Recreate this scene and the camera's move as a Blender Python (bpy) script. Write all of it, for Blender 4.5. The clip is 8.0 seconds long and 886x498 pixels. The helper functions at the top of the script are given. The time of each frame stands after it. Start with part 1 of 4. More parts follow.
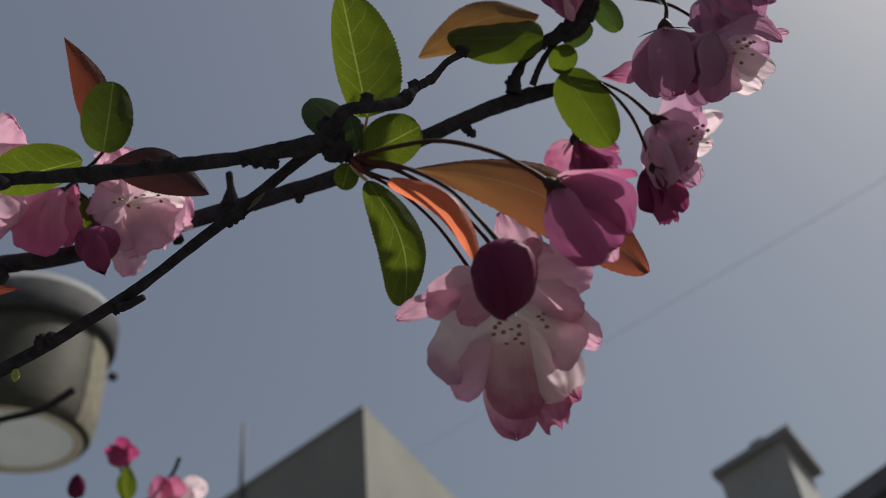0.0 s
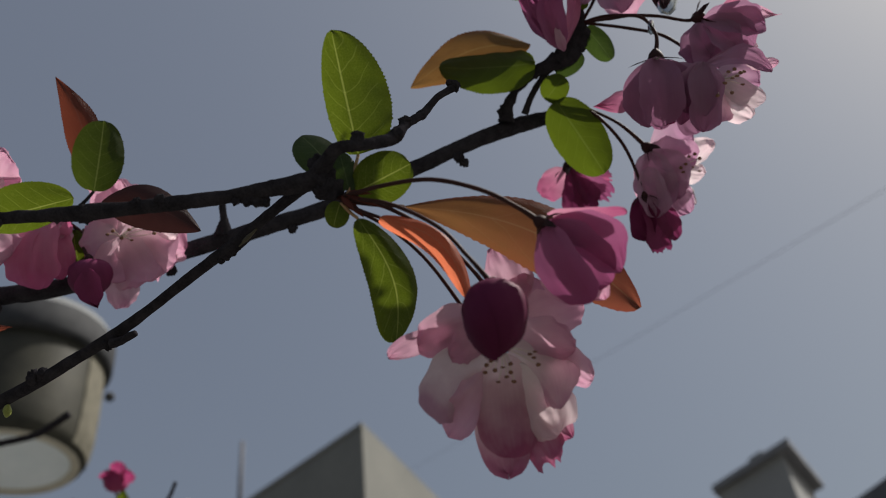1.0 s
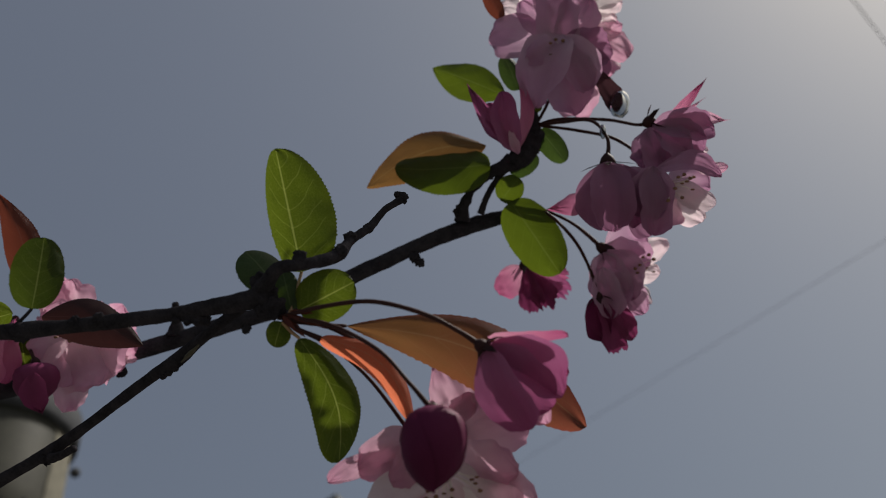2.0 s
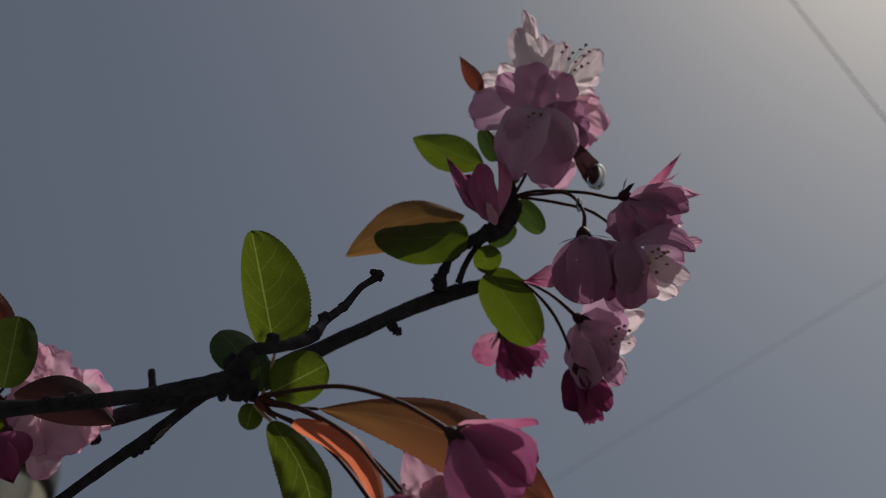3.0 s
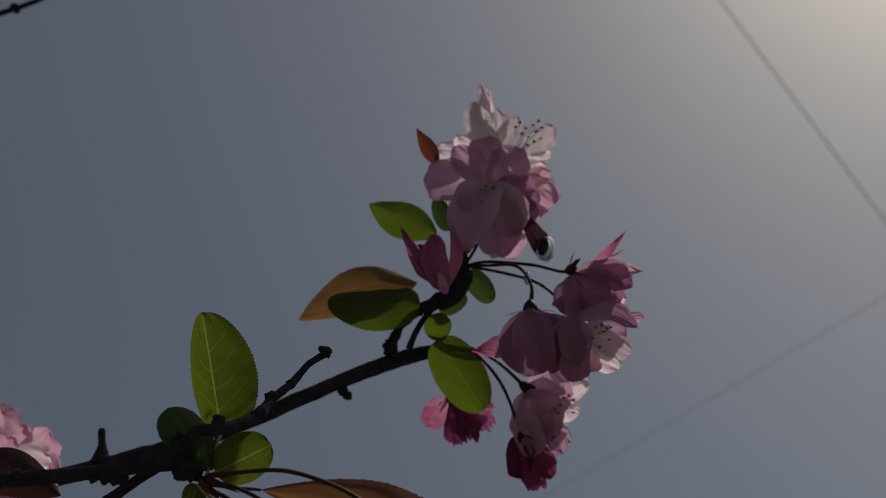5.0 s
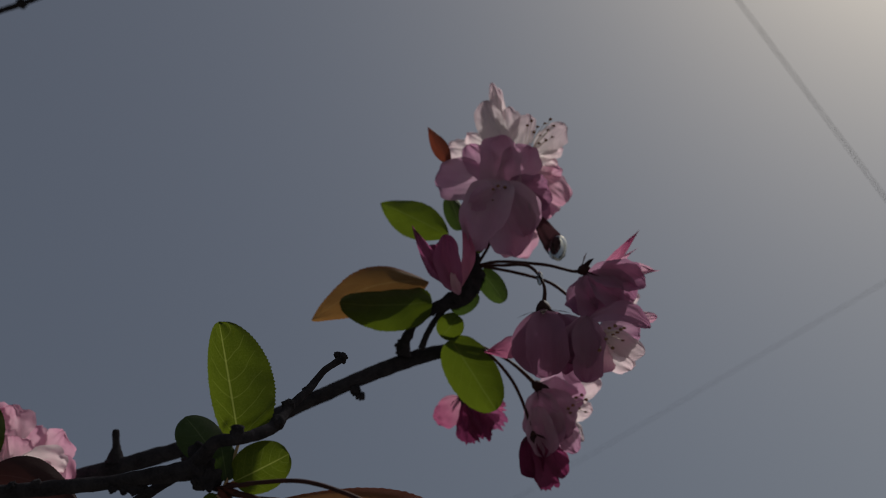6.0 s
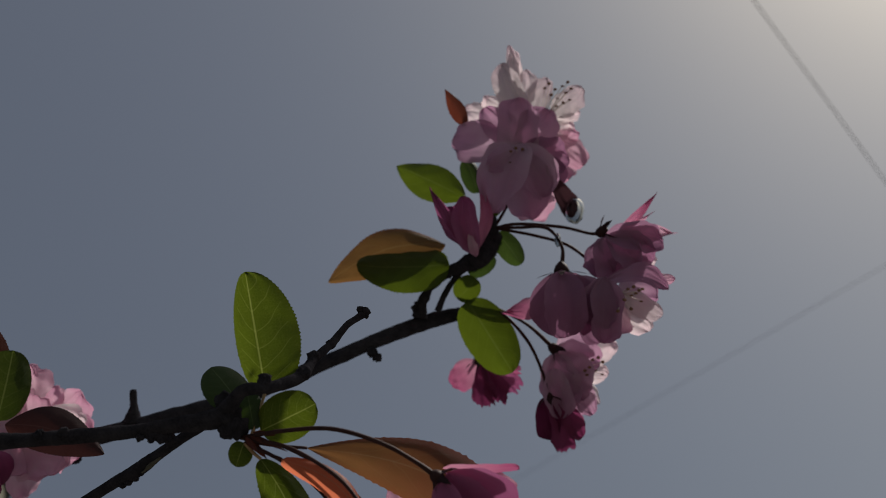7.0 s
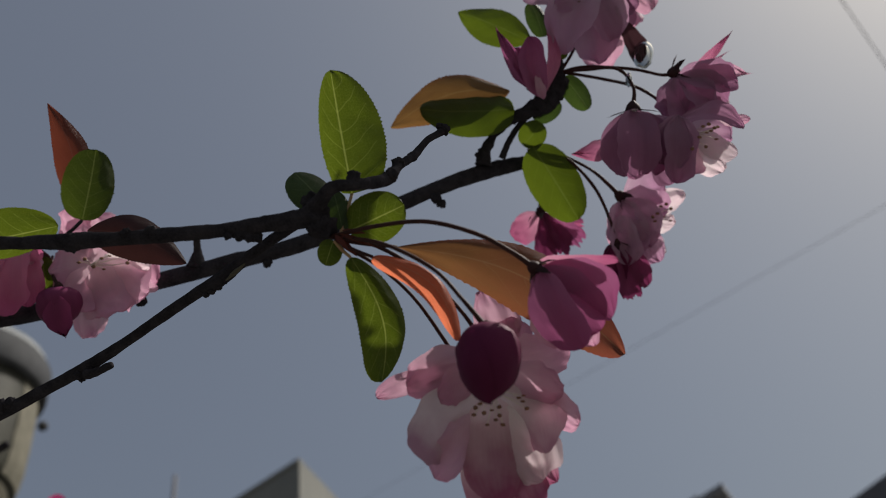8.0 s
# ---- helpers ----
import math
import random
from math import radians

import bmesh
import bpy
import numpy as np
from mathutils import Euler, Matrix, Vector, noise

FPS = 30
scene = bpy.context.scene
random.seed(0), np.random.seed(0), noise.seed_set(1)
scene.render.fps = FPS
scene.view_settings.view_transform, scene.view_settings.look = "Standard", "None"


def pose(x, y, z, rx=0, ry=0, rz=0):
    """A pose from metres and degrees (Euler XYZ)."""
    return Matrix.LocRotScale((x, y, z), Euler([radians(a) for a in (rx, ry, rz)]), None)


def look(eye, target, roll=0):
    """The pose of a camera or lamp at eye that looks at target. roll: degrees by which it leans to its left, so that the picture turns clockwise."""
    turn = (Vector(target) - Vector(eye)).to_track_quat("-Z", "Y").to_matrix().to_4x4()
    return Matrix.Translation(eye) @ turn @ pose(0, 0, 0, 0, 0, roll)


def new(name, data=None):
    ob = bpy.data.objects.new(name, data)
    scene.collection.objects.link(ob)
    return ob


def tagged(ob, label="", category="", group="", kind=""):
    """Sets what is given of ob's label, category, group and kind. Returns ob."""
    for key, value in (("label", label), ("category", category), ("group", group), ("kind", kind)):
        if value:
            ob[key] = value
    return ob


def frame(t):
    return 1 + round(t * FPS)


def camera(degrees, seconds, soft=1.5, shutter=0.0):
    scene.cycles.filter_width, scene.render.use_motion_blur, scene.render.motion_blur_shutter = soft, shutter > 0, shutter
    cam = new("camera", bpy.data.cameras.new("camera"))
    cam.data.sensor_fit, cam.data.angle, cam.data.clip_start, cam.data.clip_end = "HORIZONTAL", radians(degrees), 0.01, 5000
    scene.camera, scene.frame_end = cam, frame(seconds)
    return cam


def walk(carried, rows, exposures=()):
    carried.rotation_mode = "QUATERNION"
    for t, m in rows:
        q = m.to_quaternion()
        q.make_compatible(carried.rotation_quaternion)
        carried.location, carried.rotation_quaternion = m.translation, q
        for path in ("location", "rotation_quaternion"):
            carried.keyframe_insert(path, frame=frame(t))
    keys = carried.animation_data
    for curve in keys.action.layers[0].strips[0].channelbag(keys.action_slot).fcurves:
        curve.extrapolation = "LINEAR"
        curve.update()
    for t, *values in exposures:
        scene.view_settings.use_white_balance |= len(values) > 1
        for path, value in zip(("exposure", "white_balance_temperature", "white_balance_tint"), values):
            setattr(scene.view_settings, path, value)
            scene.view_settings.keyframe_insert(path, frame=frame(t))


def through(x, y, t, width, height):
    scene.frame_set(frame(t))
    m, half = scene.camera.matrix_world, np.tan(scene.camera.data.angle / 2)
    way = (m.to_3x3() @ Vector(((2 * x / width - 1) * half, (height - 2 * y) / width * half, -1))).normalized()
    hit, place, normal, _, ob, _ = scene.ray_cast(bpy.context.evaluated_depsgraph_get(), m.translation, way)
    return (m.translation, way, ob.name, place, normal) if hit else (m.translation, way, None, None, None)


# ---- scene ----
# ---- camera and its walk ----
cam = camera(52, 8.0, soft=0.85)
cam.data.dof.use_dof = True
cam.data.dof.focus_distance = 0.292
cam.data.dof.aperture_fstop = 14.5
walk(cam, [
    (0, pose(-0.00000, 0.00000, 1.60000, 130.217, 5.358, 4.511)),
    (0.5, pose(0.00064, -0.00060, 1.60100, 130.619, 5.506, 4.590)),
    (1, pose(0.00245, -0.00364, 1.60414, 131.211, 5.753, 4.650)),
    (1.5, pose(0.00907, -0.00636, 1.61174, 132.932, 6.020, 4.249)),
    (1.7, pose(0.01121, -0.00813, 1.61336, 134.078, 6.488, 3.986)),
    (2.8, pose(0.01705, -0.01968, 1.61709, 137.124, 6.611, 2.651)),
    (3, pose(0.01819, -0.02118, 1.61939, 137.868, 6.884, 2.548)),
    (3.5, pose(0.02634, -0.03183, 1.62315, 139.006, 7.171, 1.750)),
    (4, pose(0.03218, -0.03393, 1.62045, 139.730, 7.354, 1.387)),
    (4.5, pose(0.03146, -0.03653, 1.62103, 139.622, 7.570, 0.442)),
    (4.7, pose(0.02696, -0.03752, 1.61990, 139.690, 7.568, 0.163)),
    (5.8, pose(0.02316, -0.04577, 1.62993, 138.424, 7.310, -0.205)),
    (6, pose(0.02170, -0.04479, 1.62736, 138.465, 7.467, 0.239)),
    (6.5, pose(0.01581, -0.04575, 1.62768, 137.993, 7.767, 0.314)),
    (7, pose(0.01313, -0.03754, 1.62266, 137.396, 7.369, 0.027)),
    (7.5, pose(0.00184, -0.02050, 1.61000, 135.382, 7.037, 0.577)),
    (8, pose(-0.00987, -0.00701, 1.60482, 133.104, 6.581, 0.724)),
], exposures=[(0, -0.09), (1.0, -0.11), (1.7, -0.25), (3.0, -0.74), (3.5, -0.81), (4.0, -0.92), (4.5, -0.98), (6.0, -0.89), (7.0, -0.64), (7.6, -0.43), (8, -0.25)])

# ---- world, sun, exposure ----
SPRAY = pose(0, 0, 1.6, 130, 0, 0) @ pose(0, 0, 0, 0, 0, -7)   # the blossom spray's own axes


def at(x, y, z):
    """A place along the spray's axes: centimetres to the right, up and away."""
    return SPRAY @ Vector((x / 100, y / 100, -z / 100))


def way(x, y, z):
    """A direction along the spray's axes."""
    return (SPRAY.to_3x3() @ Vector((x, y, -z))).normalized()


sun_way = Vector((math.sin(radians(80)) * math.cos(radians(53.5)), math.cos(radians(80)) * math.cos(radians(53.5)), math.sin(radians(53.5))))
SUN_ELEVATION, SUN_AZIMUTH = math.asin(sun_way.z), math.atan2(sun_way.x, sun_way.y)
world = bpy.data.worlds.new("sky")
scene.world = world
world.use_nodes = True
wn = world.node_tree
wn.nodes.clear()
sky = wn.nodes.new("ShaderNodeTexSky")
sky.sky_type, sky.sun_disc = "NISHITA", False
sky.sun_elevation, sky.sun_rotation = SUN_ELEVATION, SUN_AZIMUTH
sky.air_density, sky.dust_density, sky.ozone_density = 1.25, 5.0, 0.9
bg = wn.nodes.new("ShaderNodeBackground")
bg.inputs[1].default_value = 0.0526
haze = wn.nodes.new("ShaderNodeBackground")           # thin even haze over the whole sky
haze.inputs[0].default_value, haze.inputs[1].default_value = (0.98, 1.0, 1.18, 1), 0.0895
both = wn.nodes.new("ShaderNodeAddShader")
wo = wn.nodes.new("ShaderNodeOutputWorld")
cool = wn.nodes.new("ShaderNodeMix")                  # the clear air leans a little to green and blue
cool.data_type, cool.blend_type = "RGBA", "MULTIPLY"
cool.inputs[0].default_value, cool.inputs[7].default_value = 1.0, (0.968, 1.0, 0.96, 1)
wn.links.new(sky.outputs[0], cool.inputs[6])
wn.links.new(cool.outputs[2], bg.inputs[0])
wn.links.new(bg.outputs[0], both.inputs[0])
wn.links.new(haze.outputs[0], both.inputs[1])
wn.links.new(both.outputs[0], wo.inputs[0])

sun = new("sun", bpy.data.lights.new("sun", "SUN"))
sun.data.energy, sun.data.angle, sun.data.color = 5.0, radians(0.5), (1.0, 0.95, 0.87)
sun.matrix_basis = look(sun_way * 50, (0, 0, 0))


# ---- materials ----
def shader(name):
    m = bpy.data.materials.new(name)
    m.use_nodes = True
    n = m.node_tree.nodes
    n.clear()
    out = n.new("ShaderNodeOutputMaterial")
    return m, m.node_tree, out


def node(tree, kind, **values):
    n = tree.nodes.new(kind)
    for key, value in values.items():
        n.inputs[key.replace("_", " ")].default_value = value
    return n


def calc(tree, op, a, b=None):
    n = tree.nodes.new("ShaderNodeMath")
    n.operation = op
    for i, v in enumerate((a, b)):
        if v is None:
            continue
        if isinstance(v, (int, float)):
            n.inputs[i].default_value = v
        else:
            tree.links.new(v, n.inputs[i])
    return n.outputs[0]


def blend(tree, fac, a, b):
    n = tree.nodes.new("ShaderNodeMix")
    n.data_type = "RGBA"
    for i, v in ((0, fac), (6, a), (7, b)):
        if isinstance(v, (int, float)):
            n.inputs[i].default_value = v
        elif isinstance(v, tuple):
            n.inputs[i].default_value = (*v, 1)
        else:
            tree.links.new(v, n.inputs[i])
    return n.outputs[2]


def ramp(tree, fac, *stops):
    n = tree.nodes.new("ShaderNodeValToRGB")
    while len(n.color_ramp.elements) < len(stops):
        n.color_ramp.elements.new(0.5)
    for e, (p, c) in zip(n.color_ramp.elements, stops):
        e.position, e.color = p, (*c, 1)
    tree.links.new(fac, n.inputs[0])
    return n.outputs[0]


def grain(tree, scale, detail=4.0, coord="Object"):
    tc = tree.nodes.new("ShaderNodeTexCoord")
    n = node(tree, "ShaderNodeTexNoise", Scale=scale, Detail=detail)
    tree.links.new(tc.outputs[coord], n.inputs["Vector"])
    return n.outputs[0]


def bumped(tree, height, strength, distance):
    b = node(tree, "ShaderNodeBump", Strength=strength, Distance=distance)
    tree.links.new(height, b.inputs["Height"])
    return b.outputs[0]


def leaf_material(name, body, vein, through, edge=None, share=0.5, tip=None):
    """A thin leaf: light comes through it; paler veins run out from the midrib."""
    m, t, out = shader(name)
    uv = t.nodes.new("ShaderNodeUVMap")
    sep = t.nodes.new("ShaderNodeSeparateXYZ")
    t.links.new(uv.outputs[0], sep.inputs[0])
    across = calc(t, "ABSOLUTE", calc(t, "SUBTRACT", calc(t, "MULTIPLY", sep.outputs[0], 2.0), 1.0))
    wob = calc(t, "MULTIPLY", grain(t, 120, 1.0), 0.12)
    along = calc(t, "ADD", calc(t, "SUBTRACT", sep.outputs[1], calc(t, "MULTIPLY", calc(t, "POWER", across, 1.3), 0.26)), wob)
    ray = calc(t, "ABSOLUTE", calc(t, "SUBTRACT", calc(t, "FRACT", calc(t, "MULTIPLY", along, 6.2)), 0.5))
    side = calc(t, "MULTIPLY", calc(t, "LESS_THAN", ray, 0.024), calc(t, "LESS_THAN", across, 0.80))
    mid = calc(t, "LESS_THAN", across, 0.028)
    net = node(t, "ShaderNodeTexVoronoi", Scale=1400.0)
    net.feature = "DISTANCE_TO_EDGE"
    tc = t.nodes.new("ShaderNodeTexCoord")
    t.links.new(tc.outputs["Object"], net.inputs["Vector"])
    fine = calc(t, "MULTIPLY", calc(t, "LESS_THAN", net.outputs["Distance"], 0.06), 0.12)
    blot = grain(t, 130, 5.0)
    vary = tuple(c * 0.62 for c in body)
    col = blend(t, blot, vary, tuple(min(1, c * 1.35) for c in body))
    if edge:
        rim = ramp(t, across, (0.72, (0, 0, 0)), (1.0, (1, 1, 1)))
        col = blend(t, rim, col, edge)
    lines = calc(t, "MINIMUM", calc(t, "ADD", calc(t, "ADD", calc(t, "MULTIPLY", side, 0.30), calc(t, "MULTIPLY", mid, 0.72)), fine), 1.0)
    col = blend(t, lines, col, vein)
    p = node(t, "ShaderNodeBsdfPrincipled", Roughness=0.5, Specular_IOR_Level=0.3)
    t.links.new(col, p.inputs["Base Color"])
    t.links.new(bumped(t, calc(t, "ADD", lines, blot), 0.35, 0.0004), p.inputs["Normal"])
    tr = t.nodes.new("ShaderNodeBsdfTranslucent")
    glow = blend(t, blot, tuple(c * 0.7 for c in through), through)
    if tip:
        glow = blend(t, ramp(t, calc(t, "ADD", sep.outputs[1], calc(t, "MULTIPLY", calc(t, "SUBTRACT", blot, 0.5), 0.5)), (0.25, (0, 0, 0)), (0.9, (1, 1, 1))), glow, tip)
    t.links.new(blend(t, lines, glow, vein), tr.inputs[0])
    mix = t.nodes.new("ShaderNodeMixShader")
    mix.inputs[0].default_value = share
    t.links.new(p.outputs[0], mix.inputs[1])
    t.links.new(tr.outputs[0], mix.inputs[2])
    t.links.new(mix.outputs[0], out.inputs[0])
    return m


def petal_material(name, base, rim, share=0.5, streak=0.22, heart=0.10):
    """A thin petal: pale towards its claw, pinker towards the rim, with fine lengthwise veins."""
    m, t, out = shader(name)
    uv = t.nodes.new("ShaderNodeUVMap")
    sep = t.nodes.new("ShaderNodeSeparateXYZ")
    t.links.new(uv.outputs[0], sep.inputs[0])
    along, u = sep.outputs[1], sep.outputs[0]
    mapping = t.nodes.new("ShaderNodeCombineXYZ")
    t.links.new(calc(t, "MULTIPLY", u, 26.0), mapping.inputs[0])
    t.links.new(calc(t, "MULTIPLY", along, 2.2), mapping.inputs[1])
    info = t.nodes.new("ShaderNodeObjectInfo")
    t.links.new(calc(t, "MULTIPLY", info.outputs["Random"], 40.0), mapping.inputs[2])
    veins = node(t, "ShaderNodeTexNoise", Scale=1.0, Detail=3.0)
    t.links.new(mapping.outputs[0], veins.inputs["Vector"])
    patch = grain(t, 95, 3.0)
    fac = calc(t, "ADD", calc(t, "MULTIPLY", along, 0.92), calc(t, "MULTIPLY", calc(t, "SUBTRACT", patch, 0.48), 0.8))
    fac = calc(t, "ADD", fac, calc(t, "MULTIPLY", calc(t, "SUBTRACT", veins.outputs[0], 0.5), streak))
    col = ramp(t, fac, (heart, base), (0.92, rim))
    p = node(t, "ShaderNodeBsdfPrincipled", Roughness=0.6, Specular_IOR_Level=0.2)
    t.links.new(col, p.inputs["Base Color"])
    t.links.new(bumped(t, veins.outputs[0], 0.14, 0.0003), p.inputs["Normal"])
    tr = t.nodes.new("ShaderNodeBsdfTranslucent")
    t.links.new(col, tr.inputs[0])
    t.links.new(bumped(t, veins.outputs[0], 0.14, 0.0003), tr.inputs["Normal"])
    mix = t.nodes.new("ShaderNodeMixShader")
    mix.inputs[0].default_value = share
    t.links.new(p.outputs[0], mix.inputs[1])
    t.links.new(tr.outputs[0], mix.inputs[2])
    t.links.new(mix.outputs[0], out.inputs[0])
    return m


def solid_material(name, dark, light, scale, rough=0.7, bump=0.4, depth=0.0006, fine=6.0, metal=0.0, gloss=0.5):
    """An opaque surface mottled at two scales."""
    m, t, out = shader(name)
    a, b = grain(t, scale, 5.0), grain(t, scale * fine, 4.0)
    fac = calc(t, "ADD", calc(t, "MULTIPLY", a, 0.65), calc(t, "MULTIPLY", b, 0.35))
    col = ramp(t, fac, (0.3, dark), (0.7, light))
    if gloss > 0:
        p = node(t, "ShaderNodeBsdfPrincipled", Roughness=rough, Metallic=metal, Specular_IOR_Level=gloss)
    else:
        p = node(t, "ShaderNodeBsdfDiffuse", Roughness=rough)
    t.links.new(col, p.inputs[0])
    t.links.new(bumped(t, fac, bump, depth), p.inputs["Normal"])
    t.links.new(p.outputs[0], out.inputs[0])
    return m


def thin_material(name, dark, light, scale, share):
    """A thin shell that lets some light through."""
    m, t, out = shader(name)
    a, b = grain(t, scale, 5.0), grain(t, scale * 6, 4.0)
    col = ramp(t, calc(t, "ADD", calc(t, "MULTIPLY", a, 0.65), calc(t, "MULTIPLY", b, 0.35)), (0.3, dark), (0.7, light))
    p = node(t, "ShaderNodeBsdfPrincipled", Roughness=0.6, Specular_IOR_Level=0.3)
    t.links.new(col, p.inputs[0])
    tr = t.nodes.new("ShaderNodeBsdfTranslucent")
    t.links.new(col, tr.inputs[0])
    mix = t.nodes.new("ShaderNodeMixShader")
    mix.inputs[0].default_value = share
    t.links.new(p.outputs[0], mix.inputs[1])
    t.links.new(tr.outputs[0], mix.inputs[2])
    t.links.new(mix.outputs[0], out.inputs[0])
    return m


BARK = solid_material("bark", (0.021, 0.020, 0.025), (0.066, 0.062, 0.072), 180, 0.9, 0.9, 0.0015, gloss=0.0)
TWIG = solid_material("twig bark", (0.021, 0.020, 0.024), (0.062, 0.057, 0.065), 260, 0.85, 0.9, 0.0010, gloss=0.0)
STALK = solid_material("stalk skin", (0.024, 0.010, 0.010), (0.065, 0.024, 0.020), 300, 0.62, 0.3, 0.0002, gloss=0.2)
PALE_STALK = solid_material("leaf stalk skin", (0.30, 0.16, 0.08), (0.45, 0.30, 0.14), 300, 0.45, 0.3, 0.0002)
CALYX = solid_material("calyx skin", (0.018, 0.009, 0.010), (0.055, 0.022, 0.022), 300, 0.6, 0.4, 0.0003, gloss=0.15)
GREEN = leaf_material("green leaf", (0.032, 0.055, 0.010), (0.26, 0.30, 0.07), (0.108, 0.150, 0.008), (0.07, 0.085, 0.012), 0.58)
PLAIN_GREEN = leaf_material("plain green leaf", (0.032, 0.055, 0.010), (0.11, 0.145, 0.025), (0.104, 0.146, 0.008), (0.06, 0.085, 0.012), 0.56)
# green with the shade on the standing leaf put into the colour
SHADED_GREEN = leaf_material("green leaf, shade in colour", (0.030, 0.052, 0.012), (0.15, 0.18, 0.05), (0.068, 0.100, 0.008), (0.05, 0.07, 0.012), 0.5)
# dull green that also carries the shade on small leaves in its colour
DULL_SHADE_GREEN = leaf_material("dull green leaf", (0.030, 0.050, 0.020), (0.10, 0.14, 0.05), (0.07, 0.12, 0.018), None, 0.4)
OLIVE = leaf_material("yellow olive leaf", (0.115, 0.068, 0.026), (0.24, 0.15, 0.055), (0.28, 0.138, 0.040), (0.24, 0.06, 0.03), 0.5)
BRONZE = leaf_material("bronze leaf", (0.12, 0.048, 0.030), (0.22, 0.12, 0.06), (0.268, 0.122, 0.042), (0.28, 0.04, 0.03), 0.56, (0.225, 0.060, 0.036))
ORANGE = leaf_material("orange leaf", (0.42, 0.11, 0.055), (0.60, 0.26, 0.15), (0.95, 0.255, 0.125), (0.45, 0.08, 0.04), 0.64)
RUST = leaf_material("rust red leaf", (0.11, 0.030, 0.022), (0.16, 0.055, 0.04), (0.22, 0.052, 0.028), None, 0.45)
PURPLE = leaf_material("dark purple leaf", (0.042, 0.018, 0.020), (0.07, 0.03, 0.03), (0.07, 0.022, 0.02), None, 0.35)
PALE = petal_material("pale pink petal", (0.78, 0.58, 0.65), (0.64, 0.32, 0.46), 0.53)
WHITE = petal_material("white petal", (0.90, 0.86, 0.84), (0.84, 0.66, 0.72), 0.55)
PINK = petal_material("pink petal", (0.68, 0.30, 0.43), (0.56, 0.13, 0.28), 0.47)
# mauve and puce hold the shade of layered petals in their colour
MAUVE_SHADE = petal_material("mauve pink petal, shade in colour", (0.43, 0.25, 0.365), (0.35, 0.155, 0.27), 0.47)
PUCE_SHADE = petal_material("puce petal, shade in colour", (0.40, 0.20, 0.315), (0.315, 0.127, 0.232), 0.47)
ROSE = petal_material("rose petal", (0.42, 0.15, 0.285), (0.33, 0.08, 0.20), 0.41)
# pale pink darkened: shade among overlapping petals goes into the colour
DUSK_SHADE = petal_material("pale pink petal, shade in colour", (0.60, 0.42, 0.53), (0.50, 0.26, 0.41), 0.48)
DEEP = petal_material("deep pink petal", (0.17, 0.020, 0.078), (0.105, 0.009, 0.045), 0.28)
BROWNED = petal_material("withered petal", (0.10, 0.045, 0.055), (0.05, 0.020, 0.026), 0.25)
ROSY = petal_material("rosy petal", (0.69, 0.47, 0.55), (0.57, 0.29, 0.41), 0.54)
CREAM = petal_material("cream white petal", (0.70, 0.64, 0.65), (0.60, 0.48, 0.54), 0.42, 0.15)
# rims of these two: natural pink, plus shade put into the colour
FLUSH_SHADED = petal_material("cream petal, flush and shade to the rim", (0.80, 0.70, 0.70), (0.44, 0.25, 0.33), 0.53, 0.12, 0.26)
BLUSH = petal_material("blush petal, pink and shade to the rim", (0.82, 0.66, 0.69), (0.38, 0.105, 0.20), 0.50, 0.16, 0.14)
CRIMSON = petal_material("crimson pink petal", (0.56, 0.11, 0.27), (0.42, 0.05, 0.17), 0.42)
PLUM = petal_material("plum pink petal", (0.30, 0.06, 0.16), (0.20, 0.032, 0.10), 0.36)
CORE = solid_material("packed inner petals", (0.07, 0.012, 0.035), (0.14, 0.025, 0.07), 200, 0.7, 0.4, 0.0005)
FILAMENT = solid_material("filament", (0.70, 0.60, 0.52), (0.85, 0.78, 0.66), 400, 0.5, 0.1, 0.0001)
ANTHER = solid_material("anther", (0.13, 0.065, 0.04), (0.30, 0.15, 0.085), 900, 0.8, 0.5, 0.0002)


# ---- building blocks ----
def finish(name, bm, material, parent=None, label="", origin=None, smooth=True):
    """One mesh object from a bmesh in world places."""
    o = Vector(origin) if origin is not None else (parent.matrix_world.translation.copy() if parent else Vector((0, 0, 0)))
    for v in bm.verts:
        v.co -= o
    me = bpy.data.meshes.new(name)
    bm.to_mesh(me)
    bm.free()
    for mat in (material if isinstance(material, (list, tuple)) else [material]):
        me.materials.append(mat)
    if smooth:
        me.polygons.foreach_set("use_smooth", [True] * len(me.polygons))
    ob = new(name, me)
    if parent:
        ob.parent = parent
        home = Vector((0, 0, 0))
        up = parent
        while up:
            home += up.location
            up = up.parent
        ob.location = o - home
    else:
        ob.location = o
    if label:
        ob["label"] = label
    return ob


def home_of(ob):
    p = Vector((0, 0, 0))
    while ob:
        p += ob.location
        ob = ob.parent
    return p


def part(name, bm, material, parent, label="", origin=None, smooth=True):
    return finish(name, bm, material, parent, label, home_of(parent) if origin is None else origin, smooth)


def spline(points, steps):
    """A smooth curve through points (Catmull-Rom); each point is a tuple of numbers."""
    pts = [np.array(p, float) for p in points]
    pts = [2 * pts[0] - pts[1]] + pts + [2 * pts[-1] - pts[-2]]
    out = []
    for i in range(1, len(pts) - 2):
        a, b, c, d = pts[i - 1:i + 3]
        for k in range(steps):
            t = k / steps
            out.append(0.5 * (2 * b + (c - a) * t + (2 * a - 5 * b + 4 * c - d) * t * t + (3 * b - 3 * c + d - a) * t ** 3))
    out.append(pts[-2])
    return out


